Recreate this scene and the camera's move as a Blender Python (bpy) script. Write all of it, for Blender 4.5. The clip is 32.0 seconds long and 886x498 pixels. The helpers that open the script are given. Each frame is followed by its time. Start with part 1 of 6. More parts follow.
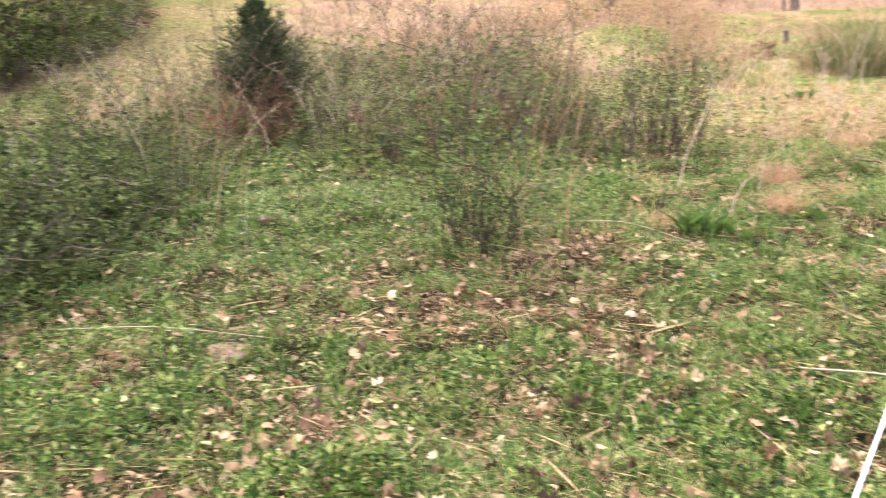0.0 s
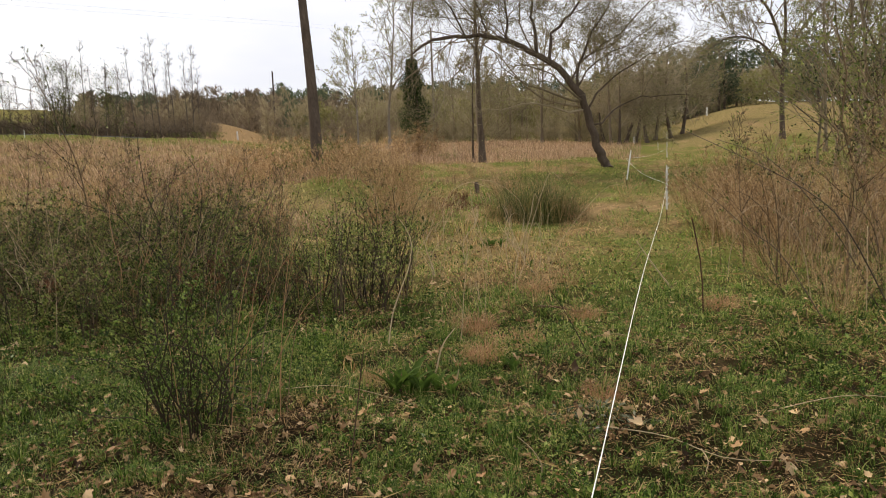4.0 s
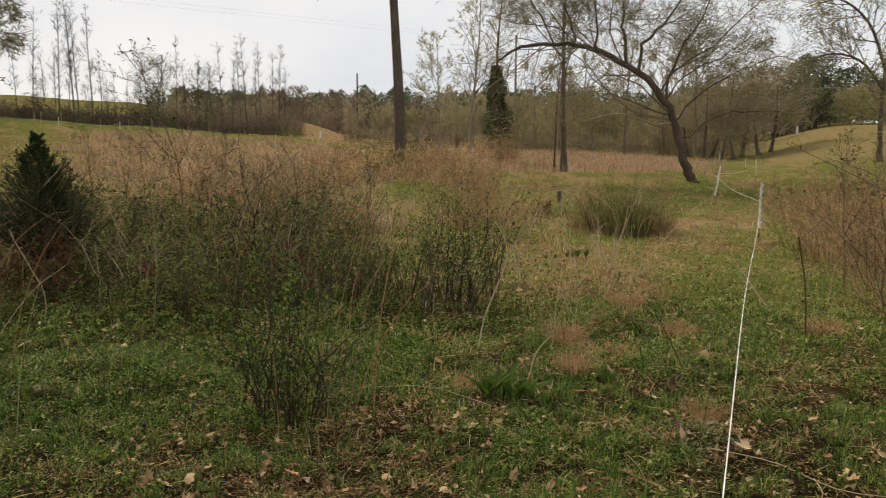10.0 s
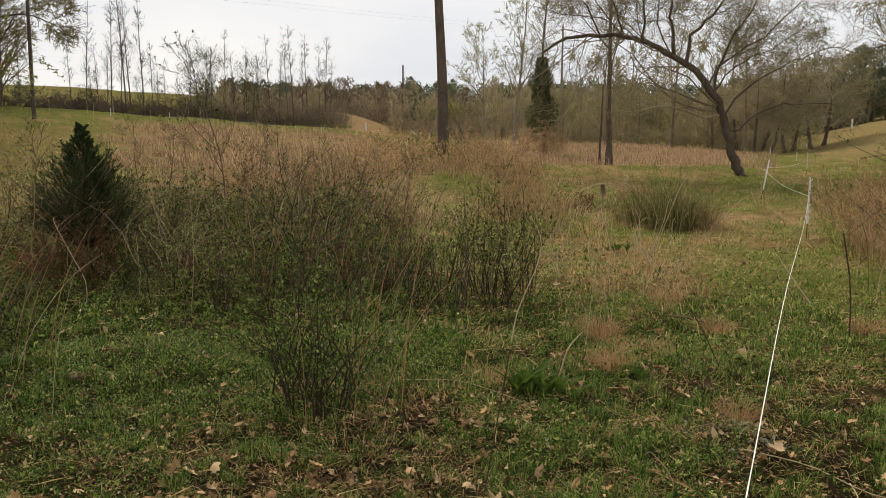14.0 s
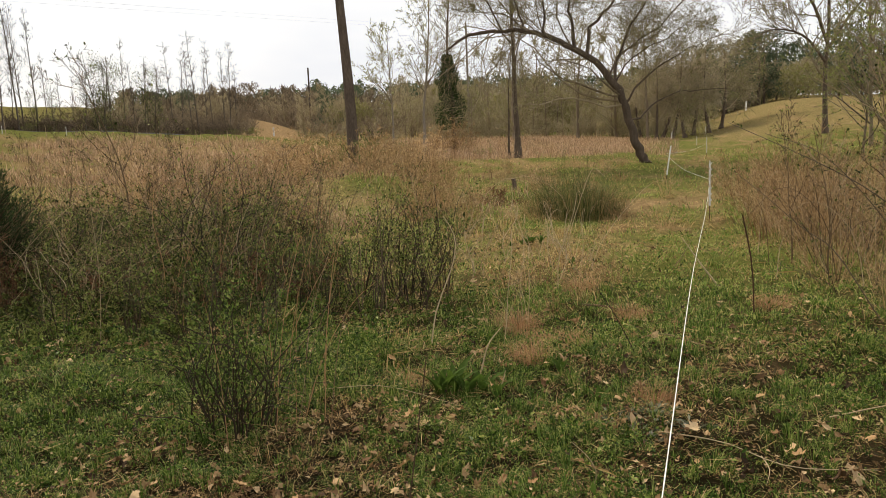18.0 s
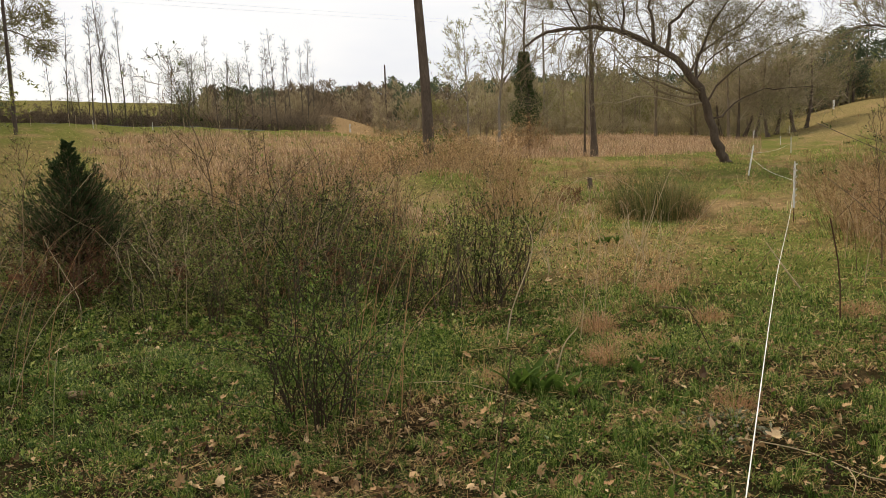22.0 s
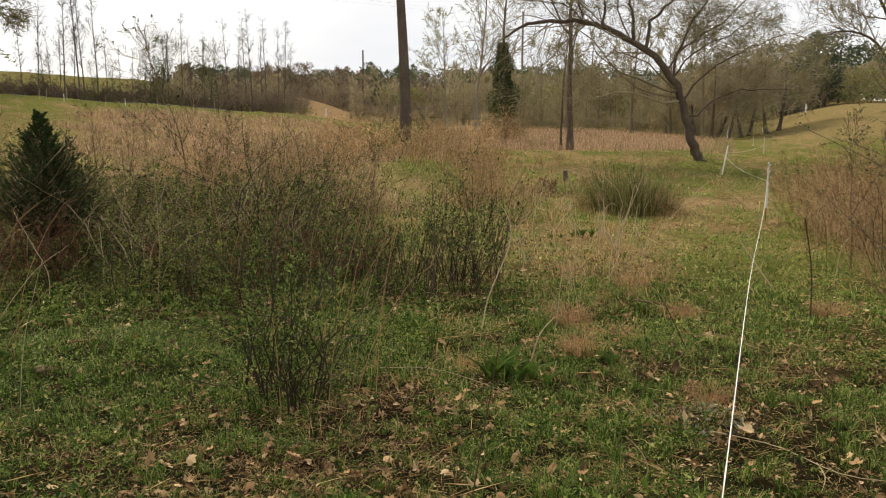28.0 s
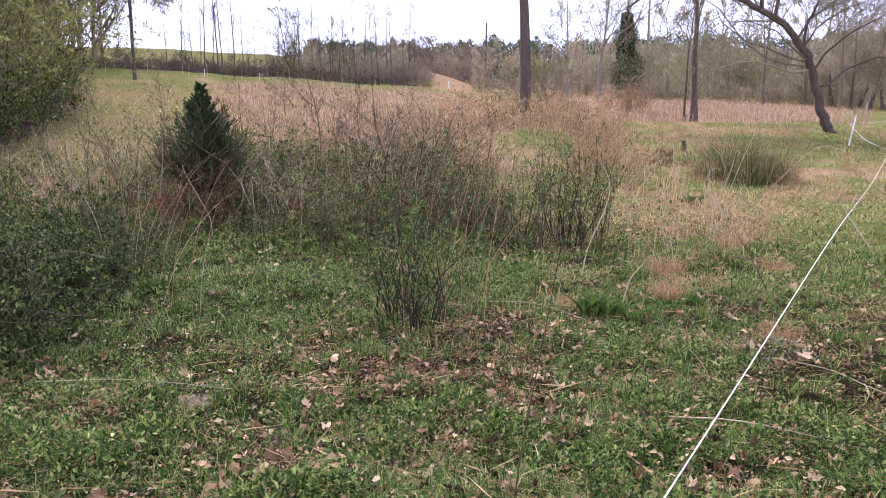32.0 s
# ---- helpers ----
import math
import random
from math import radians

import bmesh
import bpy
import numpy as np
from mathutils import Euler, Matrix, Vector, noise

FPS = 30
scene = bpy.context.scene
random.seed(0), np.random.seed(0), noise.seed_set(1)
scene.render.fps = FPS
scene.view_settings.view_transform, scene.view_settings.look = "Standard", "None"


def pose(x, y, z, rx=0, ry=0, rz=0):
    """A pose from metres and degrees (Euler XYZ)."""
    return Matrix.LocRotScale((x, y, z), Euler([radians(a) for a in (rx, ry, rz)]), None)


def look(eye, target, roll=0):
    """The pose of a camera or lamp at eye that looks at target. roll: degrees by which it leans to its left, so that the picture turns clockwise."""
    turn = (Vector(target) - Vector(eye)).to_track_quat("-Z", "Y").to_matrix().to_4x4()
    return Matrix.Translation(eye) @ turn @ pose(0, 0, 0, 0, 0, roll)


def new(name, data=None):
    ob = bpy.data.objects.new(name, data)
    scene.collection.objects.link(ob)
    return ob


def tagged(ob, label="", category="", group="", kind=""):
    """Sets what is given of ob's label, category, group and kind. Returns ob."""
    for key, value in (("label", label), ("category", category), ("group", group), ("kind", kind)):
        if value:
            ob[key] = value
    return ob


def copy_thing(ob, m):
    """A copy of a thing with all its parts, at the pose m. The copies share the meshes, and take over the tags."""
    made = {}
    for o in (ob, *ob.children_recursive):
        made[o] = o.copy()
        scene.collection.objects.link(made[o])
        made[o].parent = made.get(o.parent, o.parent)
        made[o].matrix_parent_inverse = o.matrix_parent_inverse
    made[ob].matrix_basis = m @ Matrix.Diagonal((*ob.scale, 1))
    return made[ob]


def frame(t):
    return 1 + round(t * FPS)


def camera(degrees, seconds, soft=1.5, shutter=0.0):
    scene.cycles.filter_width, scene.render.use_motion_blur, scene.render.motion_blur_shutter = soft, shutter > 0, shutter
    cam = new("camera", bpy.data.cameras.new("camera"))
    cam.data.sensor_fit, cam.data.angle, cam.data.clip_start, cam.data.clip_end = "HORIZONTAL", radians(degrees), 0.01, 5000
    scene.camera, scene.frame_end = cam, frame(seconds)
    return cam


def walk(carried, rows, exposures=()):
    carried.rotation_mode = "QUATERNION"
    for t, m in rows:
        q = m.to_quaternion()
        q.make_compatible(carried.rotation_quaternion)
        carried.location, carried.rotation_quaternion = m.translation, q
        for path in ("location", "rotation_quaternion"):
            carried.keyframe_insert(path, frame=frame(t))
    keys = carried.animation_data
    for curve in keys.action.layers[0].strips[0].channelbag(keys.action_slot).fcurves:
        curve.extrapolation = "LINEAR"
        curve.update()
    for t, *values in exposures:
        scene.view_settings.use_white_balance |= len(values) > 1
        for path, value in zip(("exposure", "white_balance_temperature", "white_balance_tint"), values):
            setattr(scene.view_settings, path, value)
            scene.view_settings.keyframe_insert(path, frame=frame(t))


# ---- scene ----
cam = camera(55.7, 32.0, soft=0.9, shutter=0.3)
PATH = [
    (0, (0.17, 0.204, 1.345), (-0.271, 2.069, 0.776), -2.9),
    (0.5, (0.052, 0.145, 1.441), (-0.645, 1.937, 0.893), -3.7),
    (1, (0.063, 0.143, 1.441), (-0.566, 1.988, 0.993), -1.4),
    (1.5, (0.069, 0.143, 1.447), (-0.449, 2.014, 0.968), -0.6),
    (2, (0.078, 0.141, 1.456), (-0.327, 2.054, 1.037), -1.3),
    (2.5, (0.084, 0.147, 1.459), (-0.183, 2.095, 1.093), 1.1),
    (3, (0.111, 0.169, 1.469), (0.042, 2.141, 1.137), 0.7),
    (3.5, (0.159, 0.205, 1.487), (0.385, 2.171, 1.197), -0.5),
    (4, (0.23, 0.196, 1.486), (0.452, 2.166, 1.219), -2.2),
    (4.5, (0.342, 0.121, 1.485), (0.39, 2.111, 1.287), -2.9),
    (6.5, (0.267, -0.137, 1.486), (0.298, 1.852, 1.282), 0.4),
    (7, (0.265, -0.143, 1.48), (0.282, 1.843, 1.245), -0.4),
    (7.5, (0.243, -0.112, 1.458), (0.239, 1.868, 1.172), -1.5),
    (8, (0.251, 0.03, 1.459), (0.185, 2.01, 1.185), -3.2),
    (8.5, (0.261, 0.139, 1.484), (0.191, 2.126, 1.27), -3.0),
    (9, (0.183, 0.188, 1.489), (0.127, 2.179, 1.306), -1.7),
    (9.5, (0.104, 0.256, 1.45), (0.022, 2.237, 1.186), 0.5),
    (10, (0.075, 0.267, 1.464), (0.125, 2.251, 1.215), 0.2),
    (10.5, (0.072, 0.304, 1.458), (0.19, 2.282, 1.187), 0.9),
    (11, (0.099, 0.318, 1.47), (0.131, 2.307, 1.26), 0.8),
    (11.5, (0.143, 0.307, 1.469), (0.259, 2.294, 1.278), 2.2),
    (12, (0.173, 0.296, 1.481), (0.239, 2.289, 1.322), 1.2),
    (12.5, (0.161, 0.283, 1.473), (0.108, 2.271, 1.258), 0.9),
    (13, (0.156, 0.281, 1.474), (0.079, 2.267, 1.248), 0.5),
    (13.5, (0.153, 0.269, 1.474), (0.106, 2.253, 1.228), 0.6),
    (14, (0.153, 0.299, 1.466), (0.097, 2.28, 1.198), 0.4),
    (14.5, (0.153, 0.301, 1.465), (0.087, 2.281, 1.193), 0.0),
    (16.5, (0.134, 0.268, 1.468), (0.016, 2.245, 1.192), -0.5),
    (17, (0.127, 0.26, 1.468), (-0.001, 2.23, 1.147), -0.7),
    (17.5, (0.141, 0.265, 1.475), (0.117, 2.242, 1.176), -1.7),
    (18, (0.17, 0.301, 1.49), (0.311, 2.278, 1.216), -2.4),
    (18.5, (0.168, 0.287, 1.487), (0.246, 2.268, 1.223), -1.5),
    (19, (0.169, 0.28, 1.49), (0.227, 2.258, 1.199), -0.4),
    (19.5, (0.16, 0.283, 1.493), (0.197, 2.261, 1.196), 0.1),
    (20, (0.16, 0.287, 1.494), (0.194, 2.265, 1.202), -0.4),
    (20.5, (0.16, 0.291, 1.487), (0.194, 2.268, 1.183), -0.7),
    (21, (0.158, 0.288, 1.487), (0.191, 2.265, 1.185), -0.3),
    (21.5, (0.137, 0.282, 1.488), (0.147, 2.262, 1.204), 0.0),
    (22, (0.136, 0.273, 1.501), (0.105, 2.254, 1.227), -2.0),
    (22.5, (0.135, 0.272, 1.502), (0.1, 2.254, 1.238), -3.1),
    (23, (0.133, 0.274, 1.498), (0.114, 2.258, 1.252), -1.6),
    (23.5, (0.132, 0.272, 1.492), (0.111, 2.255, 1.233), -0.7),
    (24, (0.125, 0.273, 1.489), (0.105, 2.257, 1.234), -0.4),
    (24.5, (0.129, 0.275, 1.49), (0.109, 2.26, 1.245), -0.2),
    (25, (0.125, 0.271, 1.492), (0.092, 2.255, 1.242), -0.2),
    (25.5, (0.118, 0.266, 1.491), (0.076, 2.249, 1.239), 0.3),
    (27.5, (0.085, 0.296, 1.482), (0.037, 2.27, 1.166), 0.4),
    (28, (0.092, 0.296, 1.479), (0.128, 2.273, 1.178), 0.3),
    (28.5, (0.078, 0.288, 1.476), (0.153, 2.264, 1.177), -0.3),
    (29, (0.046, 0.294, 1.476), (0.046, 2.267, 1.149), -1.1),
    (29.5, (0.09, 0.264, 1.484), (-0.107, 2.23, 1.175), -2.2),
    (30, (0.182, 0.242, 1.465), (-0.186, 2.184, 1.16), -3.8),
    (30.5, (0.193, 0.175, 1.474), (-0.259, 2.101, 1.179), -4.8),
    (31, (0.144, -0.038, 1.447), (-0.267, 1.888, 1.102), -3.9),
    (31.5, (0.139, -0.279, 1.439), (-0.103, 1.661, 1.017), 0.4),
    (32, (0.205, -0.482, 1.44), (-0.043, 1.469, 1.076), 0.0),
]
EXPOSURES = [(0, 1.77, 6000, 29), (0.5, 1.83, 4750, 36), (1.0, 1.8, 4750, 42), (2.0, 1.55, 4750, 54), (2.5, 0.85, 5400, 30), (3.0, 0.35, 5700, 24), (3.5, 0.05, 6800, 16), (4.0, -0.05, 7100, 14), (4.5, -0.2, 7300, 12), (7.0, -0.2, 7300, 12), (8.0, 0.12, 7300, 12),
             (9.0, -0.35, 7300, 12), (10.0, -0.3, 7300, 12), (11.0, -0.1, 7300, 12), (12.0, -0.25, 7300, 12), (13.0, -0.4, 7300, 12), (14.0, -0.24, 7300, 12), (17.0, -0.12, 7400, 12), (18.0, -0.05, 7400, 12), (24.0, -0.1, 7400, 12),
             (28.0, -0.05, 7400, 12), (30.0, 0.01, 7400, 13), (31.0, 0.07, 7400, 15), (31.5, 0.6, 6600, 22), (32.0, 0.8, 5500, 36)]
walk(cam, [(t, look(eye, target, roll)) for t, eye, target, roll in PATH], EXPOSURES)

# ---- light ----
SUN_AZ, SUN_EL = -30.0, 42.0   # degrees: azimuth from +y towards +x, and height
world = bpy.data.worlds.new("overcast_sky")
scene.world = world
world.use_nodes = True
wn, wl = world.node_tree.nodes, world.node_tree.links
wn.clear()
w_out = wn.new("ShaderNodeOutputWorld")
w_bg = wn.new("ShaderNodeBackground")
w_sky = wn.new("ShaderNodeTexSky")
w_sky.sky_type, w_sky.sun_disc = "NISHITA", False
w_sky.sun_elevation, w_sky.sun_rotation = radians(SUN_EL), radians(SUN_AZ)
w_sky.dust_density, w_sky.air_density = 3.0, 1.0
w_co = wn.new("ShaderNodeTexCoord")
w_map = wn.new("ShaderNodeMapping")
w_map.inputs["Scale"].default_value = (1.0, 1.0, 3.2)
w_cl = wn.new("ShaderNodeTexNoise")
w_cl.inputs["Scale"].default_value, w_cl.inputs["Detail"].default_value = 2.6, 5.0
w_ramp = wn.new("ShaderNodeValToRGB")
w_ramp.color_ramp.elements[0].position, w_ramp.color_ramp.elements[0].color = 0.32, (8.6, 9.6, 11.2, 1)
w_ramp.color_ramp.elements[1].position, w_ramp.color_ramp.elements[1].color = 0.68, (11.2, 11.9, 12.8, 1)
w_mix = wn.new("ShaderNodeMixRGB")
w_mix.inputs["Fac"].default_value = 0.93
wl.new(w_co.outputs["Generated"], w_map.inputs["Vector"])
wl.new(w_map.outputs["Vector"], w_cl.inputs["Vector"])
wl.new(w_cl.outputs["Fac"], w_ramp.inputs["Fac"])
wl.new(w_sky.outputs["Color"], w_mix.inputs["Color1"])
wl.new(w_ramp.outputs["Color"], w_mix.inputs["Color2"])
wl.new(w_mix.outputs["Color"], w_bg.inputs["Color"])
w_bg.inputs["Strength"].default_value = 0.1
wl.new(w_bg.outputs["Background"], w_out.inputs["Surface"])

sun = new("sun", bpy.data.lights.new("sun", "SUN"))
sun.data.energy, sun.data.angle, sun.data.color = 4.4, radians(12), (1.0, 0.91, 0.75)
sun.matrix_world = look((60 * math.sin(radians(SUN_AZ)), 60 * math.cos(radians(SUN_AZ)), 60 * math.tan(radians(SUN_EL))), (0, 0, 0))

# ---- numbers and noise ----
rng = np.random.default_rng(7)


def uni(a, b, n):
    return rng.uniform(a, b, n)


def vnoise(x, y, size, seed=0):
    """Smooth noise from 0 to 1 over the ground, with blotches of about the given size."""
    u, v = np.asarray(x) / size + seed * 17.3, np.asarray(y) / size - seed * 9.1
    i, j = np.floor(u), np.floor(v)
    a, b = u - i, v - j
    a, b = a * a * (3 - 2 * a), b * b * (3 - 2 * b)

    def dots(p, q):
        s = np.sin(p * 127.1 + q * 311.7 + seed * 74.7) * 43758.5453
        return s - np.floor(s)
    return (dots(i, j) * (1 - a) + dots(i + 1, j) * a) * (1 - b) + (dots(i, j + 1) * (1 - a) + dots(i + 1, j + 1) * a) * b


def step(a, b, x):
    k = np.clip((np.asarray(x, float) - a) / (b - a), 0, 1)
    return k * k * (3 - 2 * k)


# ---- the lie of the land: height by bearing and range ----
RANGES = np.array([0, 8, 14, 22, 32, 50, 62, 85, 150, 400, 3000.0])
BEARINGS = np.array([-40, -27, -19, -11, 0, 10, 20, 32.0])
RISE = np.array([
    [0, 0.02, 0.20, 0.60, 1.1, 2.2, 3.25, 3.4, 9.0, 14, 30],
    [0, 0.02, 0.18, 0.50, 1.0, 2.15, 3.15, 3.3, 9.0, 14, 30],
    [0, 0.0, 0.11, 0.35, 0.75, 1.72, 2.6, 2.75, 8.2, 14, 34],
    [0, -0.02, 0.05, 0.20, 0.5, 1.3, 2.05, 2.2, 3.6, 15, 40],
    [0, -0.03, -0.05, 0.00, 0.1, 0.4, 0.7, 1.0, 2.4, 13, 40],
    [0, -0.05, -0.12, 0.00, 0.1, 0.3, 0.5, 0.9, 2.4, 13, 40],
    [0, -0.05, -0.17, 0.00, 0.15, 0.1, 0.1, 0.2, 2.4, 13, 40],
    [0, -0.05, -0.10, 0.05, 0.3, 0.8, 1.2, 1.8, 3.6, 8, 20]])


def polar(az, r):
    a = np.radians(az)
    return r * np.sin(a), r * np.cos(a)


def gz(x, y):
    """The height of the ground."""
    x, y = np.asarray(x, float), np.asarray(y, float)
    az, r = np.degrees(np.arctan2(x, y)), np.hypot(x, y)
    away = 1 - step(60, 120, np.abs(az))
    i = np.clip(np.searchsorted(BEARINGS, az) - 1, 0, len(BEARINGS) - 2)
    k = step(0, 1, (az - BEARINGS[i]) / (BEARINGS[i + 1] - BEARINGS[i]))
    j = np.clip(np.searchsorted(RANGES, r) - 1, 0, len(RANGES) - 2)
    m = np.clip((r - RANGES[j]) / (RANGES[j + 1] - RANGES[j]), 0, 1)
    low = RISE[i, j] * (1 - m) + RISE[i, j + 1] * m
    high = RISE[i + 1, j] * (1 - m) + RISE[i + 1, j + 1] * m
    z = (low * (1 - k) + high * k) * away
    bumps = (vnoise(x, y, 0.9, 3) - 0.5) * 0.08 + (vnoise(x, y, 0.3, 4) - 0.5) * 0.08 + (vnoise(x, y, 0.14, 6) - 0.5) * 0.05 + (vnoise(x, y, 5, 5) - 0.5) * 0.12
    # a small washed-out ditch beyond the brush, with a grassy bank behind it
    ditch = -0.4 * np.exp(-((x - 2.9) / 1.4) ** 2 - ((y - 18.4) / 0.6) ** 2)
    # the dry rise beyond the road's end
    kx, ky = polar(-8.7, 106)
    knoll = 1.7 * np.exp(-((x - kx) / 6) ** 2 - ((y - ky) / 13) ** 2)
    bank = 0.62 * np.exp(-((x + 0.2) / 1.8) ** 2 - ((y - 20) / 2.4) ** 2)
    # the tan hillside behind the grove
    hill = 1.8 * step(19.0, 26.5, az) * (1 - 0.5 * step(26, 34, az)) * (1 - step(46, 60, az)) * step(50, 104, r)
    return z + bumps * np.clip(r / 4, 0.6, 1) + ditch + bank + knoll + hill


def dry(x, y):
    """How dry and brown the growth is: 0 green, 1 straw."""
    x, y = np.asarray(x, float), np.asarray(y, float)
    az, r = np.degrees(np.arctan2(x, y)), np.hypot(x, y)
    d = 0.08 + 0.82 * step(0.44, 0.76, vnoise(x, y, 0.9, 11) * 0.45 + vnoise(x, y, 0.3, 12) * 0.35 + vnoise(x, y, 0.12, 16) * 0.2)
    d = d * (0.8 + 0.2 * step(4.5, 6.5, r))
    lane = np.abs(x - 1.3 - 0.33 * (y - 3)) / 1.9
    d = d * (1 - 0.75 * np.exp(-lane * lane) * step(4.5, 8, r))
    d = np.maximum(d, (0.12 + 0.62 * step(0.38, 0.66, vnoise(x, y, 0.7, 18) * 0.5 + vnoise(x, y, 0.25, 20) * 0.5)) * step(7.5, 9.5, r) * (1 - step(13, 15, r)) * step(3, 7, az) * (1 - step(15, 18, az)))
    d = np.where((az < -2) & (r > 4.6) & (r < 7.2), d * (0.6 - 0.4 * step(20, 28, -az)), d)
    d = np.maximum(d, step(14, 17, r) * (1 - step(50, 57, r)) * (1 - step(-4, 0, az)) * 0.95 * step(-26, -19, az) * (0.7 + 0.3 * vnoise(x, y, 2.5, 19)))
    d = np.maximum(d, step(36, 42, r) * (1 - step(78, 84, r)) * step(0, 4, az) * (1 - step(17, 20, az)) * 0.95)
    d = np.maximum(d, step(60, 70, r) * step(19, 23, az) * 0.6)
    d = np.where((r > 17) & (r < 34) & (az > -1) & (az < 22), 0.14 + 0.7 * step(0.42, 0.7, vnoise(x, y, 3.0, 13) * 0.45 + vnoise(x, y, 0.7, 27) * 0.55), d)
    d = np.where((r > 11) & (r < 46) & (az > 15) & (az < 23), 0.14 + 0.75 * step(0.42, 0.72, vnoise(x, y, 1.8, 17) * 0.45 + vnoise(x, y, 0.5, 28) * 0.55), d)
    d = np.where((r > 15) & (r < 44) & (az < -24), 0.3 + 0.35 * vnoise(x, y, 3.0, 14), d)
    d = np.where((r > 56 + 3 * step(-24, -10, az)) & (r < 66) & (az < -8), 0.05 + 0.25 * vnoise(x, y, 5.0, 15), d)
    d = np.where((r > 72) & (az < 4), 0.75 - 0.4 * step(14, 18, -az), d)
    d = np.maximum(d, 1.2 * step(80, 86, r) * step(-10.5, -9.5, az) * (1 - step(-5.2, -4.2, az)))
    d = np.maximum(d, 0.6 * step(46, 60, r) * step(21, 23.5, az))
    # a mat of dead straw before the rose bush
    mat = np.exp(-((x - -0.11) / 0.42) ** 2 - ((y - 4.52) / 0.36) ** 2)
    d = np.maximum(d, mat * (0.55 + 0.6 * vnoise(x, y, 0.15, 52)))
    return d


# ---- mesh building ----
class Geo:
    """Gathers vertices and faces for one mesh."""

    def __init__(self):
        self.v, self.f3, self.f4, self.n = [], [], [], 0

    def add(self, v, f):
        f = np.asarray(f, int) + self.n
        (self.f3 if f.shape[-1] == 3 else self.f4).append(f.reshape(-1, f.shape[-1]))
        v = np.asarray(v, float).reshape(-1, 3)
        self.v.append(v)
        self.n += len(v)

    def mesh(self, name, smooth=False):
        me = bpy.data.meshes.new(name)
        v = np.concatenate(self.v) if self.v else np.zeros((0, 3))
        f3 = np.concatenate(self.f3) if self.f3 else np.zeros((0, 3), int)
        f4 = np.concatenate(self.f4) if self.f4 else np.zeros((0, 4), int)
        me.vertices.add(len(v))
        me.vertices.foreach_set("co", v.astype(np.float32).ravel())
        me.loops.add(f3.size + f4.size)
        me.loops.foreach_set("vertex_index", np.r_[f3.ravel(), f4.ravel()].astype(np.int32))
        me.polygons.add(len(f3) + len(f4))
        me.polygons.foreach_set("loop_start", np.r_[np.arange(len(f3)) * 3, f3.size + np.arange(len(f4)) * 4].astype(np.int32))
        me.polygons.foreach_set("use_smooth", np.full(len(f3) + len(f4), smooth))
        me.update(calc_edges=True)
        me.validate()
        return me


def unit(v):
    return v / np.maximum(np.linalg.norm(v, axis=-1, keepdims=True), 1e-9)


def tubes(geo, P, R, sides=5):
    """Tapered round stems: P (count, points, 3) and radii R (count, points)."""
    N, n = P.shape[:2]
    T = unit(np.gradient(P, axis=1))
    ref = np.where(np.abs(T[:, :1, 2:]) > 0.8, np.array([1.0, 0.2, 0]), np.array([0.1, 0.2, 1.0]))
    A = unit(np.cross(T, np.broadcast_to(ref, T.shape)))
    B = np.cross(T, A)
    w = np.arange(sides) * 2 * np.pi / sides
    ring = P[:, :, None] + R[:, :, None, None] * (A[:, :, None] * np.cos(w)[:, None] + B[:, :, None] * np.sin(w)[:, None])
    i = np.arange(N)[:, None, None] * n * sides + np.arange(n - 1)[:, None] * sides + np.arange(sides)
    j = np.arange(N)[:, None, None] * n * sides + np.arange(n - 1)[:, None] * sides + (np.arange(sides) + 1) % sides
    geo.add(ring, np.stack([i, j, j + sides, i + sides], -1).reshape(-1, 4))


def blades(geo, base, lean, length, width, bend=0.5):
    """Grass blades: a quad and a tip each, that lean and droop."""
    N = len(base)
    side = unit(np.cross(lean + rng.normal(0, 0.3, (N, 3)), [0, 0, 1.0])) * width[:, None] / 2
    up = np.array([0, 0, 1.0])
    d1 = unit(lean * 0.35 + up) * (length * 0.55)[:, None]
    d2 = unit(lean * (0.35 + bend) + up * (1 - bend * 0.7)) * (length * 0.45)[:, None]
    v = np.stack([base - side, base + side, base + d1 + side * 0.8, base + d1 - side * 0.8, base + d1 + d2], 1)
    k = np.arange(N)[:, None] * 5
    geo.add(v, k + np.array([0, 1, 2, 3]))
    geo.f3.append(k + np.array([3, 2, 4]) + geo.n - 5 * N)


def leaflets(geo, at, out, size, ratio=0.5, fold=0.18):
    """Small pointed leaves, folded along the midrib."""
    N = len(at)
    out = unit(out)
    side = unit(np.cross(out, rng.normal(0, 1, (N, 3)) + [0, 0, 1.5])) * (size * ratio)[:, None] / 2
    nor = np.cross(side, out)
    nor = unit(nor) * (size * fold)[:, None]
    mid = at + out * (size * 0.45)[:, None]
    v = np.stack([at, mid + side + nor, at + out * size[:, None], mid - side + nor], 1)
    k = np.arange(N)[:, None] * 4
    geo.add(v, np.concatenate([k + np.array([0, 1, 2]), k + np.array([0, 2, 3])]))


def away(d, angle, roll):
    """Directions that leave d at an angle, rolled round it."""
    ref = np.where(np.abs(d[:, 2:]) > 0.9, np.array([1.0, 0, 0]), np.array([0, 0, 1.0]))
    a = unit(np.cross(d, ref))
    b = np.cross(d, a)
    return unit(d * np.cos(angle)[:, None] + (a * np.cos(roll)[:, None] + b * np.sin(roll)[:, None]) * np.sin(angle)[:, None])


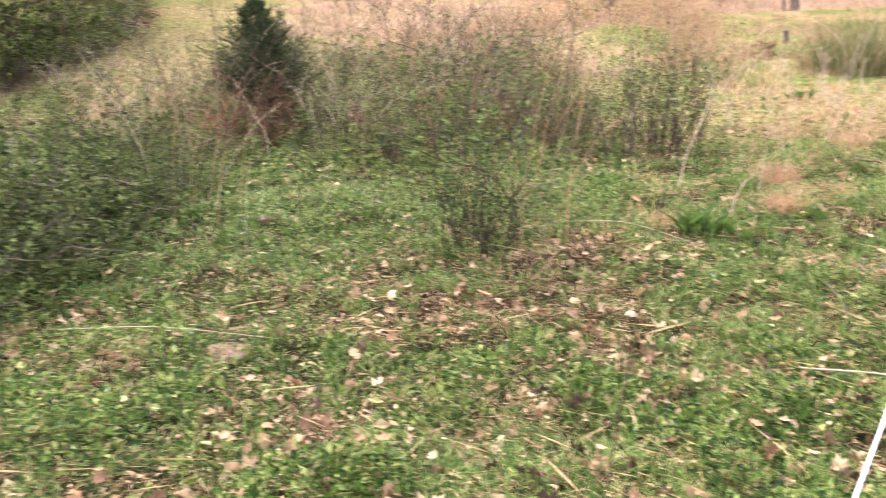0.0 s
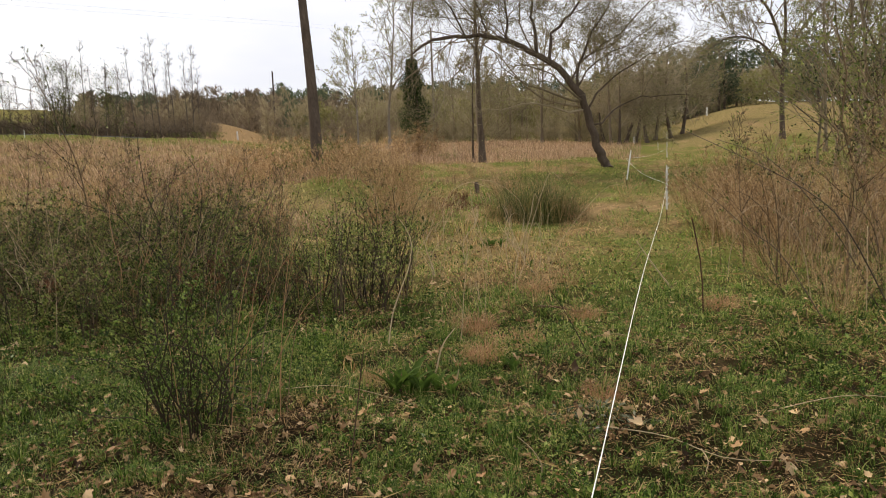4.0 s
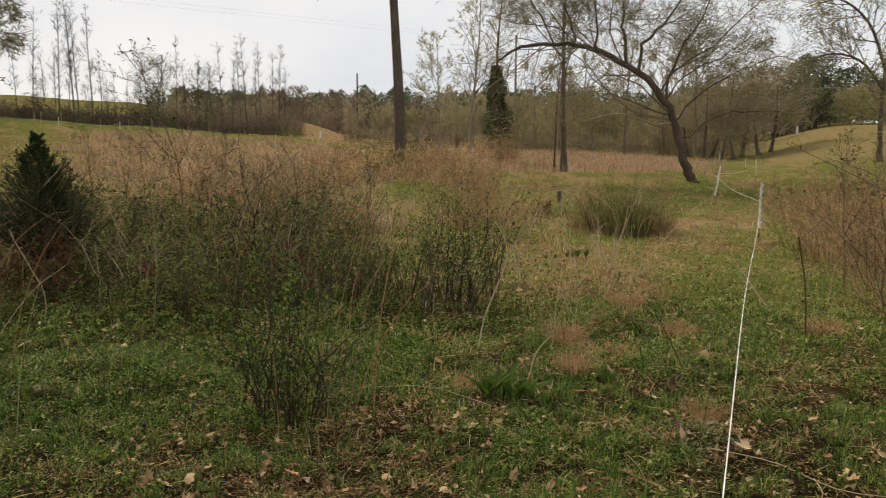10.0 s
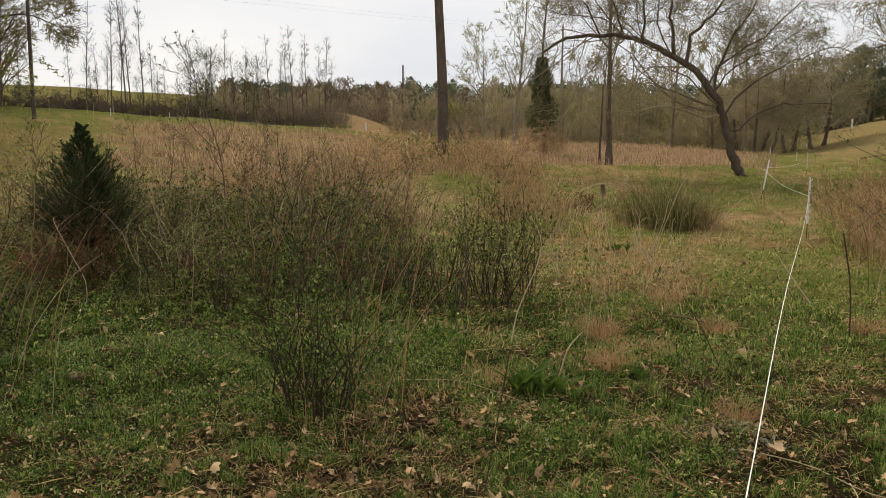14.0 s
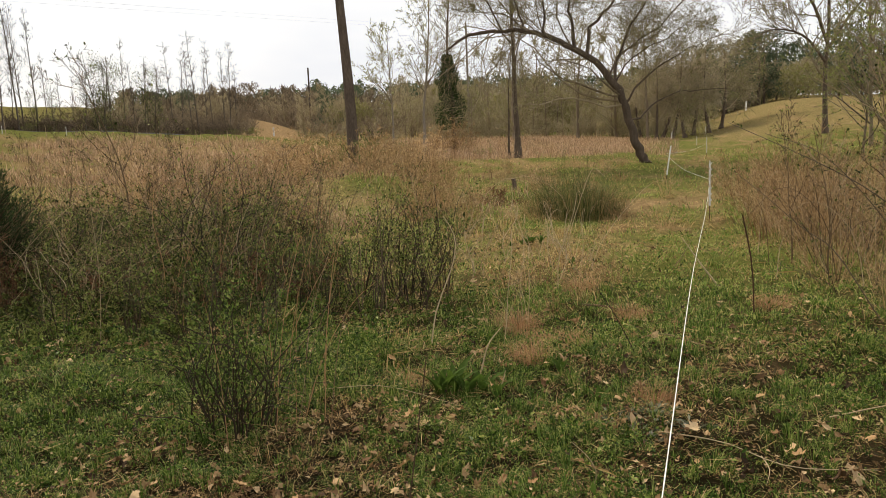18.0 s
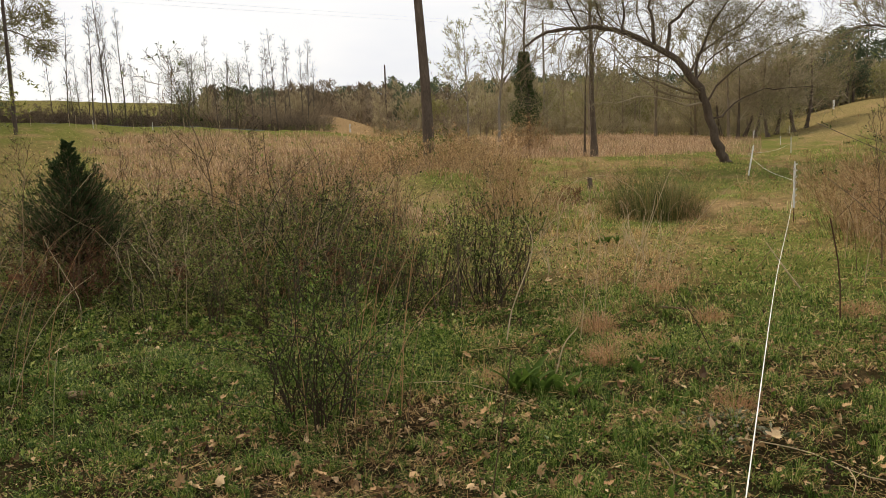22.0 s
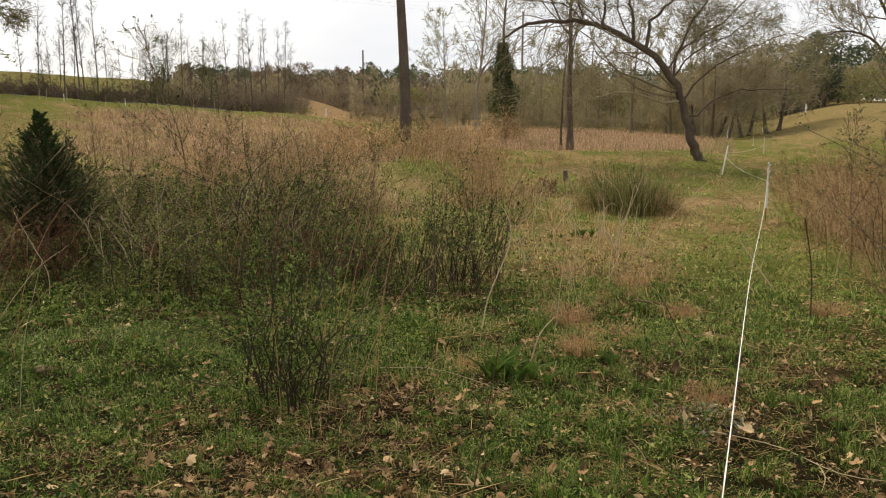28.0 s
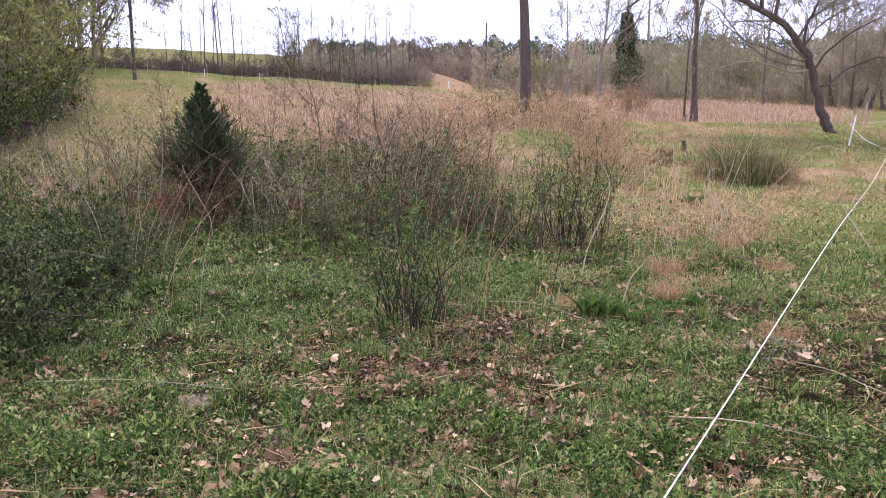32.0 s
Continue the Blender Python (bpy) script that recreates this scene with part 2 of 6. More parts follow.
def strands(base, d, length, points=5, wander=0.12, lift=0.0):
    """Polylines that start at base along d and bend at random; lift pulls them up, or down if negative."""
    N = len(base)
    P, d = [base], unit(d)
    for _ in range(points - 1):
        P.append(P[-1] + d * (length / (points - 1))[:, None])
        d = unit(d + rng.normal(0, wander, (N, 3)) + np.array([0, 0, lift]))
    return np.stack(P, 1)


def taper(r0, r1, points):
    return np.asarray(r0)[:, None] * (1 - np.linspace(0, 1, points)) + np.asarray(r1)[:, None] * np.linspace(0, 1, points)


def sprout(P, R, count, share, angle=(0.5, 1.1), length=(0.3, 0.5), points=5, wander=0.14, lift=0.05, thin=0.5):
    """Side branches off the strands P, R: count each, between the shares of its length."""
    N, n = P.shape[:2]
    k = np.repeat(np.arange(N), count)
    s = uni(share[0], share[1], N * count) * (n - 1)
    i = np.minimum(s.astype(int), n - 2)
    q = (s - i)[:, None]
    base = P[k, i] * (1 - q) + P[k, i + 1] * q
    d = away(unit(P[k, i + 1] - P[k, i]), uni(*angle, N * count), uni(0, 6.283, N * count))
    whole = np.linalg.norm(np.diff(P, axis=1), axis=2).sum(1)[k]
    r = (R[k, i] * (1 - q[:, 0]) + R[k, i + 1] * q[:, 0]) * thin
    C = strands(base, d, whole * uni(*length, N * count) * (1.15 - 0.5 * s / (n - 1)), points, wander, lift)
    return C, taper(r, r * 0.3, points)


def along(P, count):
    """Random places along strands, with the strand's direction there."""
    N, n = P.shape[:2]
    k, s = np.repeat(np.arange(N), count), uni(0.15, 1.0, N * count) * (n - 1)
    i = np.minimum(s.astype(int), n - 2)
    q = (s - i)[:, None]
    return P[k, i] * (1 - q) + P[k, i + 1] * q, unit(P[k, i + 1] - P[k, i])


def curve(points, n):
    """A smooth line of n places through a few given ones."""
    p = np.array(points, float)
    t = np.linspace(0, len(p) - 1, n)
    i = np.minimum(t.astype(int), len(p) - 2)
    q = (t - i)[:, None]
    g = np.gradient(p, axis=0)
    return (p[i] * (1 + 2 * q) * (1 - q) ** 2 + g[i] * q * (1 - q) ** 2 + p[i + 1] * q * q * (3 - 2 * q) + g[i + 1] * q * q * (q - 1))


# ---- things and parts ----
def thing(name, label, category, group="", at=(0, 0, 0), kind=""):
    ob = new(name)
    ob.empty_display_size = 0.1
    ob.location = at
    return tagged(ob, label, category, group, kind)


def part(name, geo, material, parent=None, label="", smooth=False, kind=""):
    me = geo.mesh(name, smooth)
    me.materials.append(material)
    ob = new(name, me)
    ob.parent = parent
    return tagged(ob, label, kind=kind)


def spot(x, y, turn=0.0, size=1.0, sink=0.02, tip=0.0):
    """A pose on the ground."""
    return Matrix.Translation((x, y, float(gz(x, y)) - sink)) @ pose(0, 0, 0, tip, 0, turn).to_3x3().to_4x4() @ Matrix.Scale(size, 4)


# ---- materials ----
def shade(name, stops, rough=0.8, scale=6.0, grain=0.0, through_light=0.0, bump=0.0, island=0.7, stretch=(1, 1, 1), metal=0.0, spec=0.15, each=0.0):
    """A procedural surface: colours from the stops, by random pieces and by noise, with grain and fine relief."""
    m = bpy.data.materials.new(name)
    m.use_nodes = True
    nt, b = m.node_tree, m.node_tree.nodes["Principled BSDF"]
    b.inputs["Roughness"].default_value, b.inputs["Metallic"].default_value = rough, metal
    b.inputs["Specular IOR Level"].default_value = spec
    co, mp, tx = nt.nodes.new("ShaderNodeTexCoord"), nt.nodes.new("ShaderNodeMapping"), nt.nodes.new("ShaderNodeTexNoise")
    mp.inputs["Scale"].default_value = stretch
    tx.inputs["Scale"].default_value, tx.inputs["Detail"].default_value, tx.inputs["Roughness"].default_value = scale, 6, 0.65
    ge, mx = nt.nodes.new("ShaderNodeNewGeometry"), nt.nodes.new("ShaderNodeMix")
    mx.inputs["Factor"].default_value = island
    ramp = nt.nodes.new("ShaderNodeValToRGB")
    e = ramp.color_ramp.elements
    while len(e) < len(stops):
        e.new(0.5)
    for k, c in enumerate(stops):
        e[k].position, e[k].color = 0.18 + 0.64 * k / max(1, len(stops) - 1), (*c, 1)
    ln = nt.links.new
    ln(co.outputs["Object"], mp.inputs["Vector"]), ln(mp.outputs["Vector"], tx.inputs["Vector"])
    ln(tx.outputs["Fac"], mx.inputs["A"]), ln(ge.outputs["Random Per Island"], mx.inputs["B"])
    if each:
        oi, sh = nt.nodes.new("ShaderNodeObjectInfo"), nt.nodes.new("ShaderNodeMath")
        ad = nt.nodes.new("ShaderNodeMath")
        sh.operation, sh.inputs[1].default_value, sh.inputs[2].default_value = "MULTIPLY_ADD", each, -each / 2
        ln(oi.outputs["Random"], sh.inputs[0]), ln(sh.outputs["Value"], ad.inputs[0]), ln(mx.outputs["Result"], ad.inputs[1])
        ln(ad.outputs["Value"], ramp.inputs["Fac"])
    else:
        ln(mx.outputs["Result"], ramp.inputs["Fac"])
    colour = ramp.outputs["Color"]
    if grain:
        t2, m2 = nt.nodes.new("ShaderNodeTexNoise"), nt.nodes.new("ShaderNodeMixRGB")
        t2.inputs["Scale"].default_value, t2.inputs["Detail"].default_value = scale * 7, 4
        m2.blend_type, m2.inputs["Fac"].default_value = "OVERLAY", grain
        ln(mp.outputs["Vector"], t2.inputs["Vector"]), ln(colour, m2.inputs["Color1"]), ln(t2.outputs["Fac"], m2.inputs["Color2"])
        colour = m2.outputs["Color"]
    ln(colour, b.inputs["Base Color"])
    if bump:
        bp = nt.nodes.new("ShaderNodeBump")
        bp.inputs["Strength"].default_value, bp.inputs["Distance"].default_value = bump, 0.02
        ln(tx.outputs["Fac"], bp.inputs["Height"]), ln(bp.outputs["Normal"], b.inputs["Normal"])
    if through_light:
        tr, ms = nt.nodes.new("ShaderNodeBsdfTranslucent"), nt.nodes.new("ShaderNodeMixShader")
        ms.inputs["Fac"].default_value = through_light
        ln(colour, tr.inputs["Color"]), ln(b.outputs["BSDF"], ms.inputs[1]), ln(tr.outputs["BSDF"], ms.inputs[2])
        ln(ms.outputs["Shader"], nt.nodes["Material Output"].inputs["Surface"])
    return m


LANE_GRASS = shade("lane_grass", [(0.04, 0.066, 0.014), (0.12, 0.21, 0.036), (0.235, 0.325, 0.068), (0.5, 0.46, 0.19)], 0.6, 3, through_light=0.42, spec=0.1)
# wide dark-to-pale blade tones imitate shade and glints within the tufts
GRASS = shade("grass_green", [(0.011, 0.027, 0.004), (0.043, 0.092, 0.013), (0.12, 0.195, 0.03), (0.4, 0.41, 0.14)], 0.6, 8, through_light=0.22, spec=0.1, island=0.55)
TALL_GRASS = shade("rush_green", [(0.042, 0.056, 0.016), (0.088, 0.11, 0.031), (0.165, 0.165, 0.058), (0.28, 0.245, 0.115)], 0.6, 3, through_light=0.3)
# leaf stops darkened and spread to stand for shade among the weeds
WEED = shade("weed_green", [(0.009, 0.022, 0.004), (0.037, 0.08, 0.011), (0.115, 0.185, 0.028), (0.38, 0.4, 0.12)], 0.5, 8, through_light=0.16, spec=0.14, island=0.6)
STRAW = shade("straw", [(0.05, 0.033, 0.016), (0.26, 0.16, 0.066), (0.47, 0.315, 0.14), (0.66, 0.485, 0.25)], 0.75, 4, through_light=0.4)
SEDGE = shade("broom_sedge", [(0.15, 0.098, 0.06), (0.28, 0.182, 0.113), (0.4, 0.27, 0.17), (0.53, 0.385, 0.26)], 0.75, 2, through_light=0.4)
RUST_SEDGE = shade("rust_sedge", [(0.15, 0.092, 0.046), (0.3, 0.192, 0.098), (0.44, 0.3, 0.16), (0.58, 0.42, 0.25)], 0.8, 2, through_light=0.45, each=0.4)
LITTER = shade("leaf_litter", [(0.035, 0.021, 0.011), (0.15, 0.085, 0.04), (0.32, 0.195, 0.095), (0.52, 0.37, 0.21)], 0.7, 5, through_light=0.1)
OAK_LEAF = shade("dry_oak_leaf", [(0.12, 0.06, 0.028), (0.31, 0.175, 0.08), (0.48, 0.3, 0.145), (0.62, 0.45, 0.26)], 0.6, 20, grain=0.5, through_light=0.1, bump=0.4, each=0.6)
BRIAR = shade("briar_leaf", [(0.011, 0.02, 0.004), (0.052, 0.077, 0.016), (0.145, 0.18, 0.04), (0.3, 0.325, 0.1)], 0.5, 3, through_light=0.22, each=0.4, spec=0.12)
PRIVET = shade("evergreen_leaf", [(0.01, 0.018, 0.004), (0.036, 0.054, 0.012), (0.095, 0.126, 0.028), (0.22, 0.255, 0.07)], 0.6, 3, through_light=0.14, each=0.35, spec=0.1)
BUD = shade("budding_leaf", [(0.18, 0.185, 0.06), (0.28, 0.28, 0.1), (0.38, 0.37, 0.16)], 0.6, 2, through_light=0.6, each=0.35)
ARCH_LEAF = shade("olive_new_leaf", [(0.15, 0.155, 0.06), (0.24, 0.245, 0.1), (0.34, 0.335, 0.155)], 0.6, 2, through_light=0.6)
PALE_BUD = shade("pale_bud", [(0.26, 0.29, 0.12), (0.38, 0.41, 0.19), (0.48, 0.49, 0.27)], 0.6, 2, through_light=0.5)
FAR_BUD = shade("far_new_leaf", [(0.2, 0.19, 0.075), (0.27, 0.255, 0.105), (0.33, 0.31, 0.145)], 0.7, 1, through_light=0.5, each=0.5)
FRESH = shade("fresh_leaf", [(0.14, 0.17, 0.045), (0.22, 0.25, 0.075), (0.31, 0.33, 0.12)], 0.6, 2, through_light=0.5, each=0.3)
CABLE = shade("grey_cable", [(0.28, 0.28, 0.28), (0.34, 0.34, 0.34)], 0.6, 8, island=0.0)
ROSE_CANE = shade("rose_cane", [(0.016, 0.012, 0.007), (0.035, 0.025, 0.015), (0.085, 0.06, 0.036)], 0.6, 9)
DOCK_LEAF = shade("dock_leaf", [(0.025, 0.05, 0.01), (0.055, 0.1, 0.018), (0.11, 0.16, 0.034)], 0.7, 12, grain=0.3, through_light=0.4, spec=0.06)
SILVER_LEAF = shade("silver_leaf", [(0.05, 0.062, 0.035), (0.13, 0.145, 0.09), (0.28, 0.285, 0.2)], 0.9, 6, through_light=0.15, spec=0.0)
TAN_FUZZ = shade("tan_fuzz", [(0.28, 0.15, 0.075), (0.42, 0.245, 0.13), (0.55, 0.36, 0.21)], 0.85, 5, through_light=0.35)
RUSSET = shade("russet_dead_leaf", [(0.07, 0.032, 0.018), (0.15, 0.07, 0.036), (0.25, 0.13, 0.068)], 0.8, 5, through_light=0.2)
ROSE_LEAF = shade("rose_leaf", [(0.018, 0.035, 0.007), (0.055, 0.095, 0.018), (0.12, 0.175, 0.036), (0.24, 0.29, 0.08)], 0.55, 4, through_light=0.3, spec=0.1)
CEDAR = shade("cedar_needles", [(0.018, 0.034, 0.013), (0.04, 0.068, 0.026), (0.085, 0.12, 0.045)], 0.7, 3, through_light=0.2, spec=0.08)
IVY = shade("ivy_leaf", [(0.02, 0.036, 0.012), (0.042, 0.07, 0.022), (0.08, 0.115, 0.036)], 0.7, 2, through_light=0.3, spec=0.05)
# needle green lightened to carry the haze of distance
PINE = shade("pine_needles", [(0.06, 0.08, 0.047), (0.093, 0.12, 0.068), (0.13, 0.16, 0.088)], 0.6, 1, through_light=0.4, each=0.3)
CANE = shade("briar_cane", [(0.04, 0.025, 0.015), (0.115, 0.076, 0.043), (0.225, 0.157, 0.092), (0.39, 0.288, 0.18)], 0.7, 5, through_light=0.15, each=0.5)
DEAD_CANE = shade("bleached_stalk", [(0.27, 0.19, 0.11), (0.42, 0.32, 0.2), (0.58, 0.46, 0.31)], 0.75, 8, grain=0.3)
BARK = shade("dark_bark", [(0.045, 0.034, 0.025), (0.1, 0.075, 0.056), (0.18, 0.14, 0.107)], 0.95, 9, grain=0.6, bump=0.8, island=0.15, stretch=(1, 1, 0.25))
PINE_BARK = shade("pine_bark", [(0.055, 0.041, 0.031), (0.105, 0.079, 0.06), (0.175, 0.135, 0.103)], 0.9, 5, grain=0.6, bump=0.9, island=0.05, stretch=(1, 1, 0.3))
# grey-brown twig colour, lightened in part for haze over the trees
TWIG = shade("grey_twig", [(0.14, 0.112, 0.077), (0.24, 0.192, 0.13), (0.34, 0.28, 0.19)], 0.85, 3, through_light=0.2)
ROAD_TWIG = shade("dark_twig", [(0.06, 0.05, 0.04), (0.105, 0.088, 0.07), (0.16, 0.135, 0.105)], 0.85, 3)
PALE_BARK = shade("pale_bark", [(0.13, 0.11, 0.09), (0.21, 0.18, 0.145), (0.29, 0.25, 0.2)], 0.85, 4, grain=0.4, island=0.3)
# pale tones set close together, with far haze put into the colour
WOODS = shade("far_twigs", [(0.25, 0.21, 0.132), (0.33, 0.28, 0.178), (0.4, 0.345, 0.225)], 0.9, 0.5, through_light=0.55, each=0.4)
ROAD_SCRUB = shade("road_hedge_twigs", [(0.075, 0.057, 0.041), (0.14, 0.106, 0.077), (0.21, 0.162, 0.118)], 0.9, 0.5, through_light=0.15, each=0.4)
SCRUB = shade("brown_scrub", [(0.14, 0.11, 0.075), (0.23, 0.182, 0.127), (0.33, 0.265, 0.188)], 0.9, 0.5, through_light=0.3, each=0.4)
# grove twigs also made paler in colour for haze
GROVE = shade("grove_twigs", [(0.27, 0.225, 0.155), (0.38, 0.32, 0.22), (0.48, 0.41, 0.29)], 0.9, 0.5, through_light=0.5, each=0.3)
HEDGE = shade("hedge_leaf", [(0.085, 0.1, 0.026), (0.17, 0.185, 0.05), (0.27, 0.275, 0.085)], 0.5, 2, through_light=0.35, each=0.4)
BRIAR_CANE = shade("dark_brown_cane", [(0.028, 0.02, 0.013), (0.075, 0.054, 0.034), (0.16, 0.118, 0.076)], 0.6, 9, each=0.4)
WHITE_POLY = shade("white_plastic", [(0.62, 0.62, 0.6), (0.74, 0.74, 0.72)], 0.45, 12, grain=0.2, island=0.0)
POLYWIRE = shade("poly_wire", [(0.7, 0.69, 0.64), (0.82, 0.81, 0.77)], 0.6, 60, island=0.0)
RUST = shade("rusty_steel", [(0.035, 0.02, 0.014), (0.07, 0.035, 0.02), (0.11, 0.055, 0.03)], 0.7, 30, grain=0.5, island=0.0)
POLE_WOOD = shade("weathered_pole", [(0.055, 0.042, 0.033), (0.09, 0.07, 0.055), (0.13, 0.105, 0.085)], 0.85, 4, grain=0.5, island=0.0, stretch=(1, 1, 0.1))
TARMAC = shade("road_asphalt", [(0.2, 0.195, 0.185), (0.27, 0.265, 0.25)], 0.9, 3, grain=0.4, island=0.0)
DUNG = shade("dry_clod", [(0.07, 0.045, 0.026), (0.14, 0.09, 0.052), (0.22, 0.15, 0.09)], 0.9, 14, grain=0.6, bump=0.8, island=0.1)
STONE = shade("lichen_stone", [(0.15, 0.15, 0.14), (0.27, 0.27, 0.25), (0.4, 0.4, 0.375)], 1.0, 18, grain=0.5, bump=0.7, island=0.1)


def ground_material():
    m = bpy.data.materials.new("pasture_ground")
    m.use_nodes = True
    nt, b = m.node_tree, m.node_tree.nodes["Principled BSDF"]
    b.inputs["Roughness"].default_value, b.inputs["Specular IOR Level"].default_value = 1.0, 0.0
    ln = nt.links.new
    co = nt.nodes.new("ShaderNodeTexCoord")

    def noise_at(scale, detail=6):
        n = nt.nodes.new("ShaderNodeTexNoise")
        n.inputs["Scale"].default_value, n.inputs["Detail"].default_value, n.inputs["Roughness"].default_value = scale, detail, 0.7
        ln(co.outputs["Object"], n.inputs["Vector"])
        return n.outputs["Fac"]

    def ramp_of(stops, fac):
        r = nt.nodes.new("ShaderNodeValToRGB")
        e = r.color_ramp.elements
        while len(e) < len(stops):
            e.new(0.5)
        for k, c in enumerate(stops):
            e[k].position, e[k].color = 0.3 + 0.4 * k / (len(stops) - 1), (*c, 1)
        ln(fac, r.inputs["Fac"])
        return r.outputs["Color"]
    fine = noise_at(26)
    coarse = nt.nodes.new("ShaderNodeMix")
    coarse.inputs["Factor"].default_value = 0.55
    ln(fine, coarse.inputs["A"]), ln(noise_at(4.5), coarse.inputs["B"])
    fine = coarse.outputs["Result"]
    green = ramp_of([(0.024, 0.033, 0.008), (0.095, 0.112, 0.028), (0.21, 0.2, 0.065)], fine)
    brown = ramp_of([(0.06, 0.041, 0.022), (0.22, 0.148, 0.079), (0.44, 0.315, 0.175)], fine)
    # near-black earth tones stand in for the shade between blades
    shaded_soil = ramp_of([(0.005, 0.004, 0.0025), (0.014, 0.01, 0.006), (0.045, 0.031, 0.017)], fine)
    at = nt.nodes.new("ShaderNodeAttribute")
    at.attribute_name = "dryness"
    ad = nt.nodes.new("ShaderNodeMath")
    ad.operation = "MULTIPLY_ADD"
    ln(noise_at(1.7), ad.inputs[0])
    ad.inputs[1].default_value = 0.9
    sub = nt.nodes.new("ShaderNodeMath")
    sub.operation, sub.inputs[1].default_value = "SUBTRACT", 0.45
    ln(at.outputs["Fac"], sub.inputs[0])
    ln(sub.outputs["Value"], ad.inputs[2])
    cl = nt.nodes.new("ShaderNodeClamp")
    ln(ad.outputs["Value"], cl.inputs["Value"])
    mx = nt.nodes.new("ShaderNodeMixRGB")
    ln(cl.outputs["Result"], mx.inputs["Fac"]), ln(green, mx.inputs["Color1"]), ln(brown, mx.inputs["Color2"])
    # far off the sheet carries the sward itself; near by it is earth under modelled grass, darkened in colour for shade
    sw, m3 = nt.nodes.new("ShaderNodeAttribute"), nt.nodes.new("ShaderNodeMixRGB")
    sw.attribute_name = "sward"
    ln(sw.outputs["Fac"], m3.inputs["Fac"]), ln(shaded_soil, m3.inputs["Color1"]), ln(mx.outputs["Color"], m3.inputs["Color2"])
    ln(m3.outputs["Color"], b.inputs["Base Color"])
    bp = nt.nodes.new("ShaderNodeBump")
    bp.inputs["Strength"].default_value, bp.inputs["Distance"].default_value = 0.8, 0.04
    ln(fine, bp.inputs["Height"]), ln(bp.outputs["Normal"], b.inputs["Normal"])
    return m


# ---- ground ----
def build_ground():
    az = np.r_[np.arange(-50, 50, 0.6), np.arange(50, 310, 4.0)]
    r = np.r_[0.02, np.geomspace(0.6, 1.9, 8), np.arange(2.0, 9.0, 0.05), np.geomspace(9.1, 2600, 105)]
    A, Q = np.meshgrid(np.radians(az), r, indexing="ij")
    X, Y = Q * np.sin(A), Q * np.cos(A)
    Z = gz(X, Y)
    n, k = len(az), len(r)
    i, j = np.meshgrid(np.arange(n), np.arange(k - 1), indexing="ij")
    g = Geo()
    nxt = (i + 1) % n
    g.add(np.stack([X, Y, Z], -1), np.stack([i * k + j, nxt * k + j, nxt * k + j + 1, i * k + j + 1], -1)[..., ::-1].reshape(-1, 4))
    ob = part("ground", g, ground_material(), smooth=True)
    at = ob.data.attributes.new("dryness", "FLOAT", "POINT")
    at.data.foreach_set("value", dry(X, Y).ravel().astype(np.float32))
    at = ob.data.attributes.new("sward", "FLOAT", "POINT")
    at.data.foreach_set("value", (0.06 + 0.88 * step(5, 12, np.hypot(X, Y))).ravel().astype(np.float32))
    return tagged(ob, "rough pasture ground of patchy green grass and brown thatch", "ground", kind="structure")


ground = build_ground()


def build_road():
    g = Geo()
    u = np.linspace(0, 1, 60)
    x, y = polar(-75 + 62 * u, 65.5 + 8 * u ** 3)
    t = unit(np.stack([np.gradient(x), np.gradient(y)], -1))
    rows = []
    for s, up in ((-2.6, -0.3), (-2.6, 0.06), (2.6, 0.08), (2.6, -0.3)):
        px, py = x - t[:, 1] * s, y + t[:, 0] * s
        rows.append(np.stack([px, py, gz(x, y) + up], -1))
    P = np.stack(rows, 1)
    k = np.arange(59)[:, None] * 4 + np.arange(3)
    g.add(P, np.stack([k, k + 1, k + 5, k + 4], -1).reshape(-1, 4))
    tagged(part("road", g, TARMAC, smooth=False), "pale asphalt country road along the field's far edge", "road", kind="structure")


build_road()


def wedge(n, r0, r1, az0=-47, az1=42, power=1.0):
    """Random places on the ground before the walk, thinner with distance."""
    s = rng.uniform(0, 1, n)
    r = r0 + (r1 - r0) * s ** power
    return polar(uni(az0, az1, n), r)


def ground_cover(name, mat, label, layers, flat=1.0):
    g = Geo()
    for n, r0, r1, size, wide, keep, bend, *sector in layers:
        x, y = wedge(n, r0, r1, *sector)
        ok = keep(x, y)
        x, y = x[ok], y[ok]
        k = len(x)
        lean = np.stack([rng.normal(0, 1, k), rng.normal(0, 1, k), np.zeros(k)], -1)
        s = size * rng.lognormal(0, 0.35, k) * (0.5 + vnoise(x, y, 0.22, 41) * 0.7 + vnoise(x, y, 1.3, 42) * 0.5)
        blades(g, np.stack([x, y, gz(x, y) - 0.005], -1), unit(lean) * (uni(0.2, 1.3, k) * flat)[:, None], s, wide * uni(0.7, 1.4, k), bend)
    tagged(part(name, g, mat), label, "grass", kind="stuff")


def greenish(x, y):
    return rng.uniform(0, 1, len(x)) > dry(x, y) * 1.05


def lush(x, y):
    """Where the growth before the thicket is thick and green: 1, elsewhere 0."""
    az, r = np.degrees(np.arctan2(x, y)), np.hypot(x, y)
    return step(12, 18, -az) * (1 - step(40, 50, -az)) * step(4.2, 5.0, r) * (1 - step(7.2, 8.2, r))


def brownish(x, y):
    return rng.uniform(0, 1, len(x)) < (dry(x, y) * 0.8 + 0.2) * (1 - 0.8 * lush(x, y))


def left_field(x, y):
    return np.degrees(np.arctan2(x, y)) < -3


def tussocky(x, y):
    return (vnoise(x, y, 0.35, 43) > 0.62) & greenish(x, y)


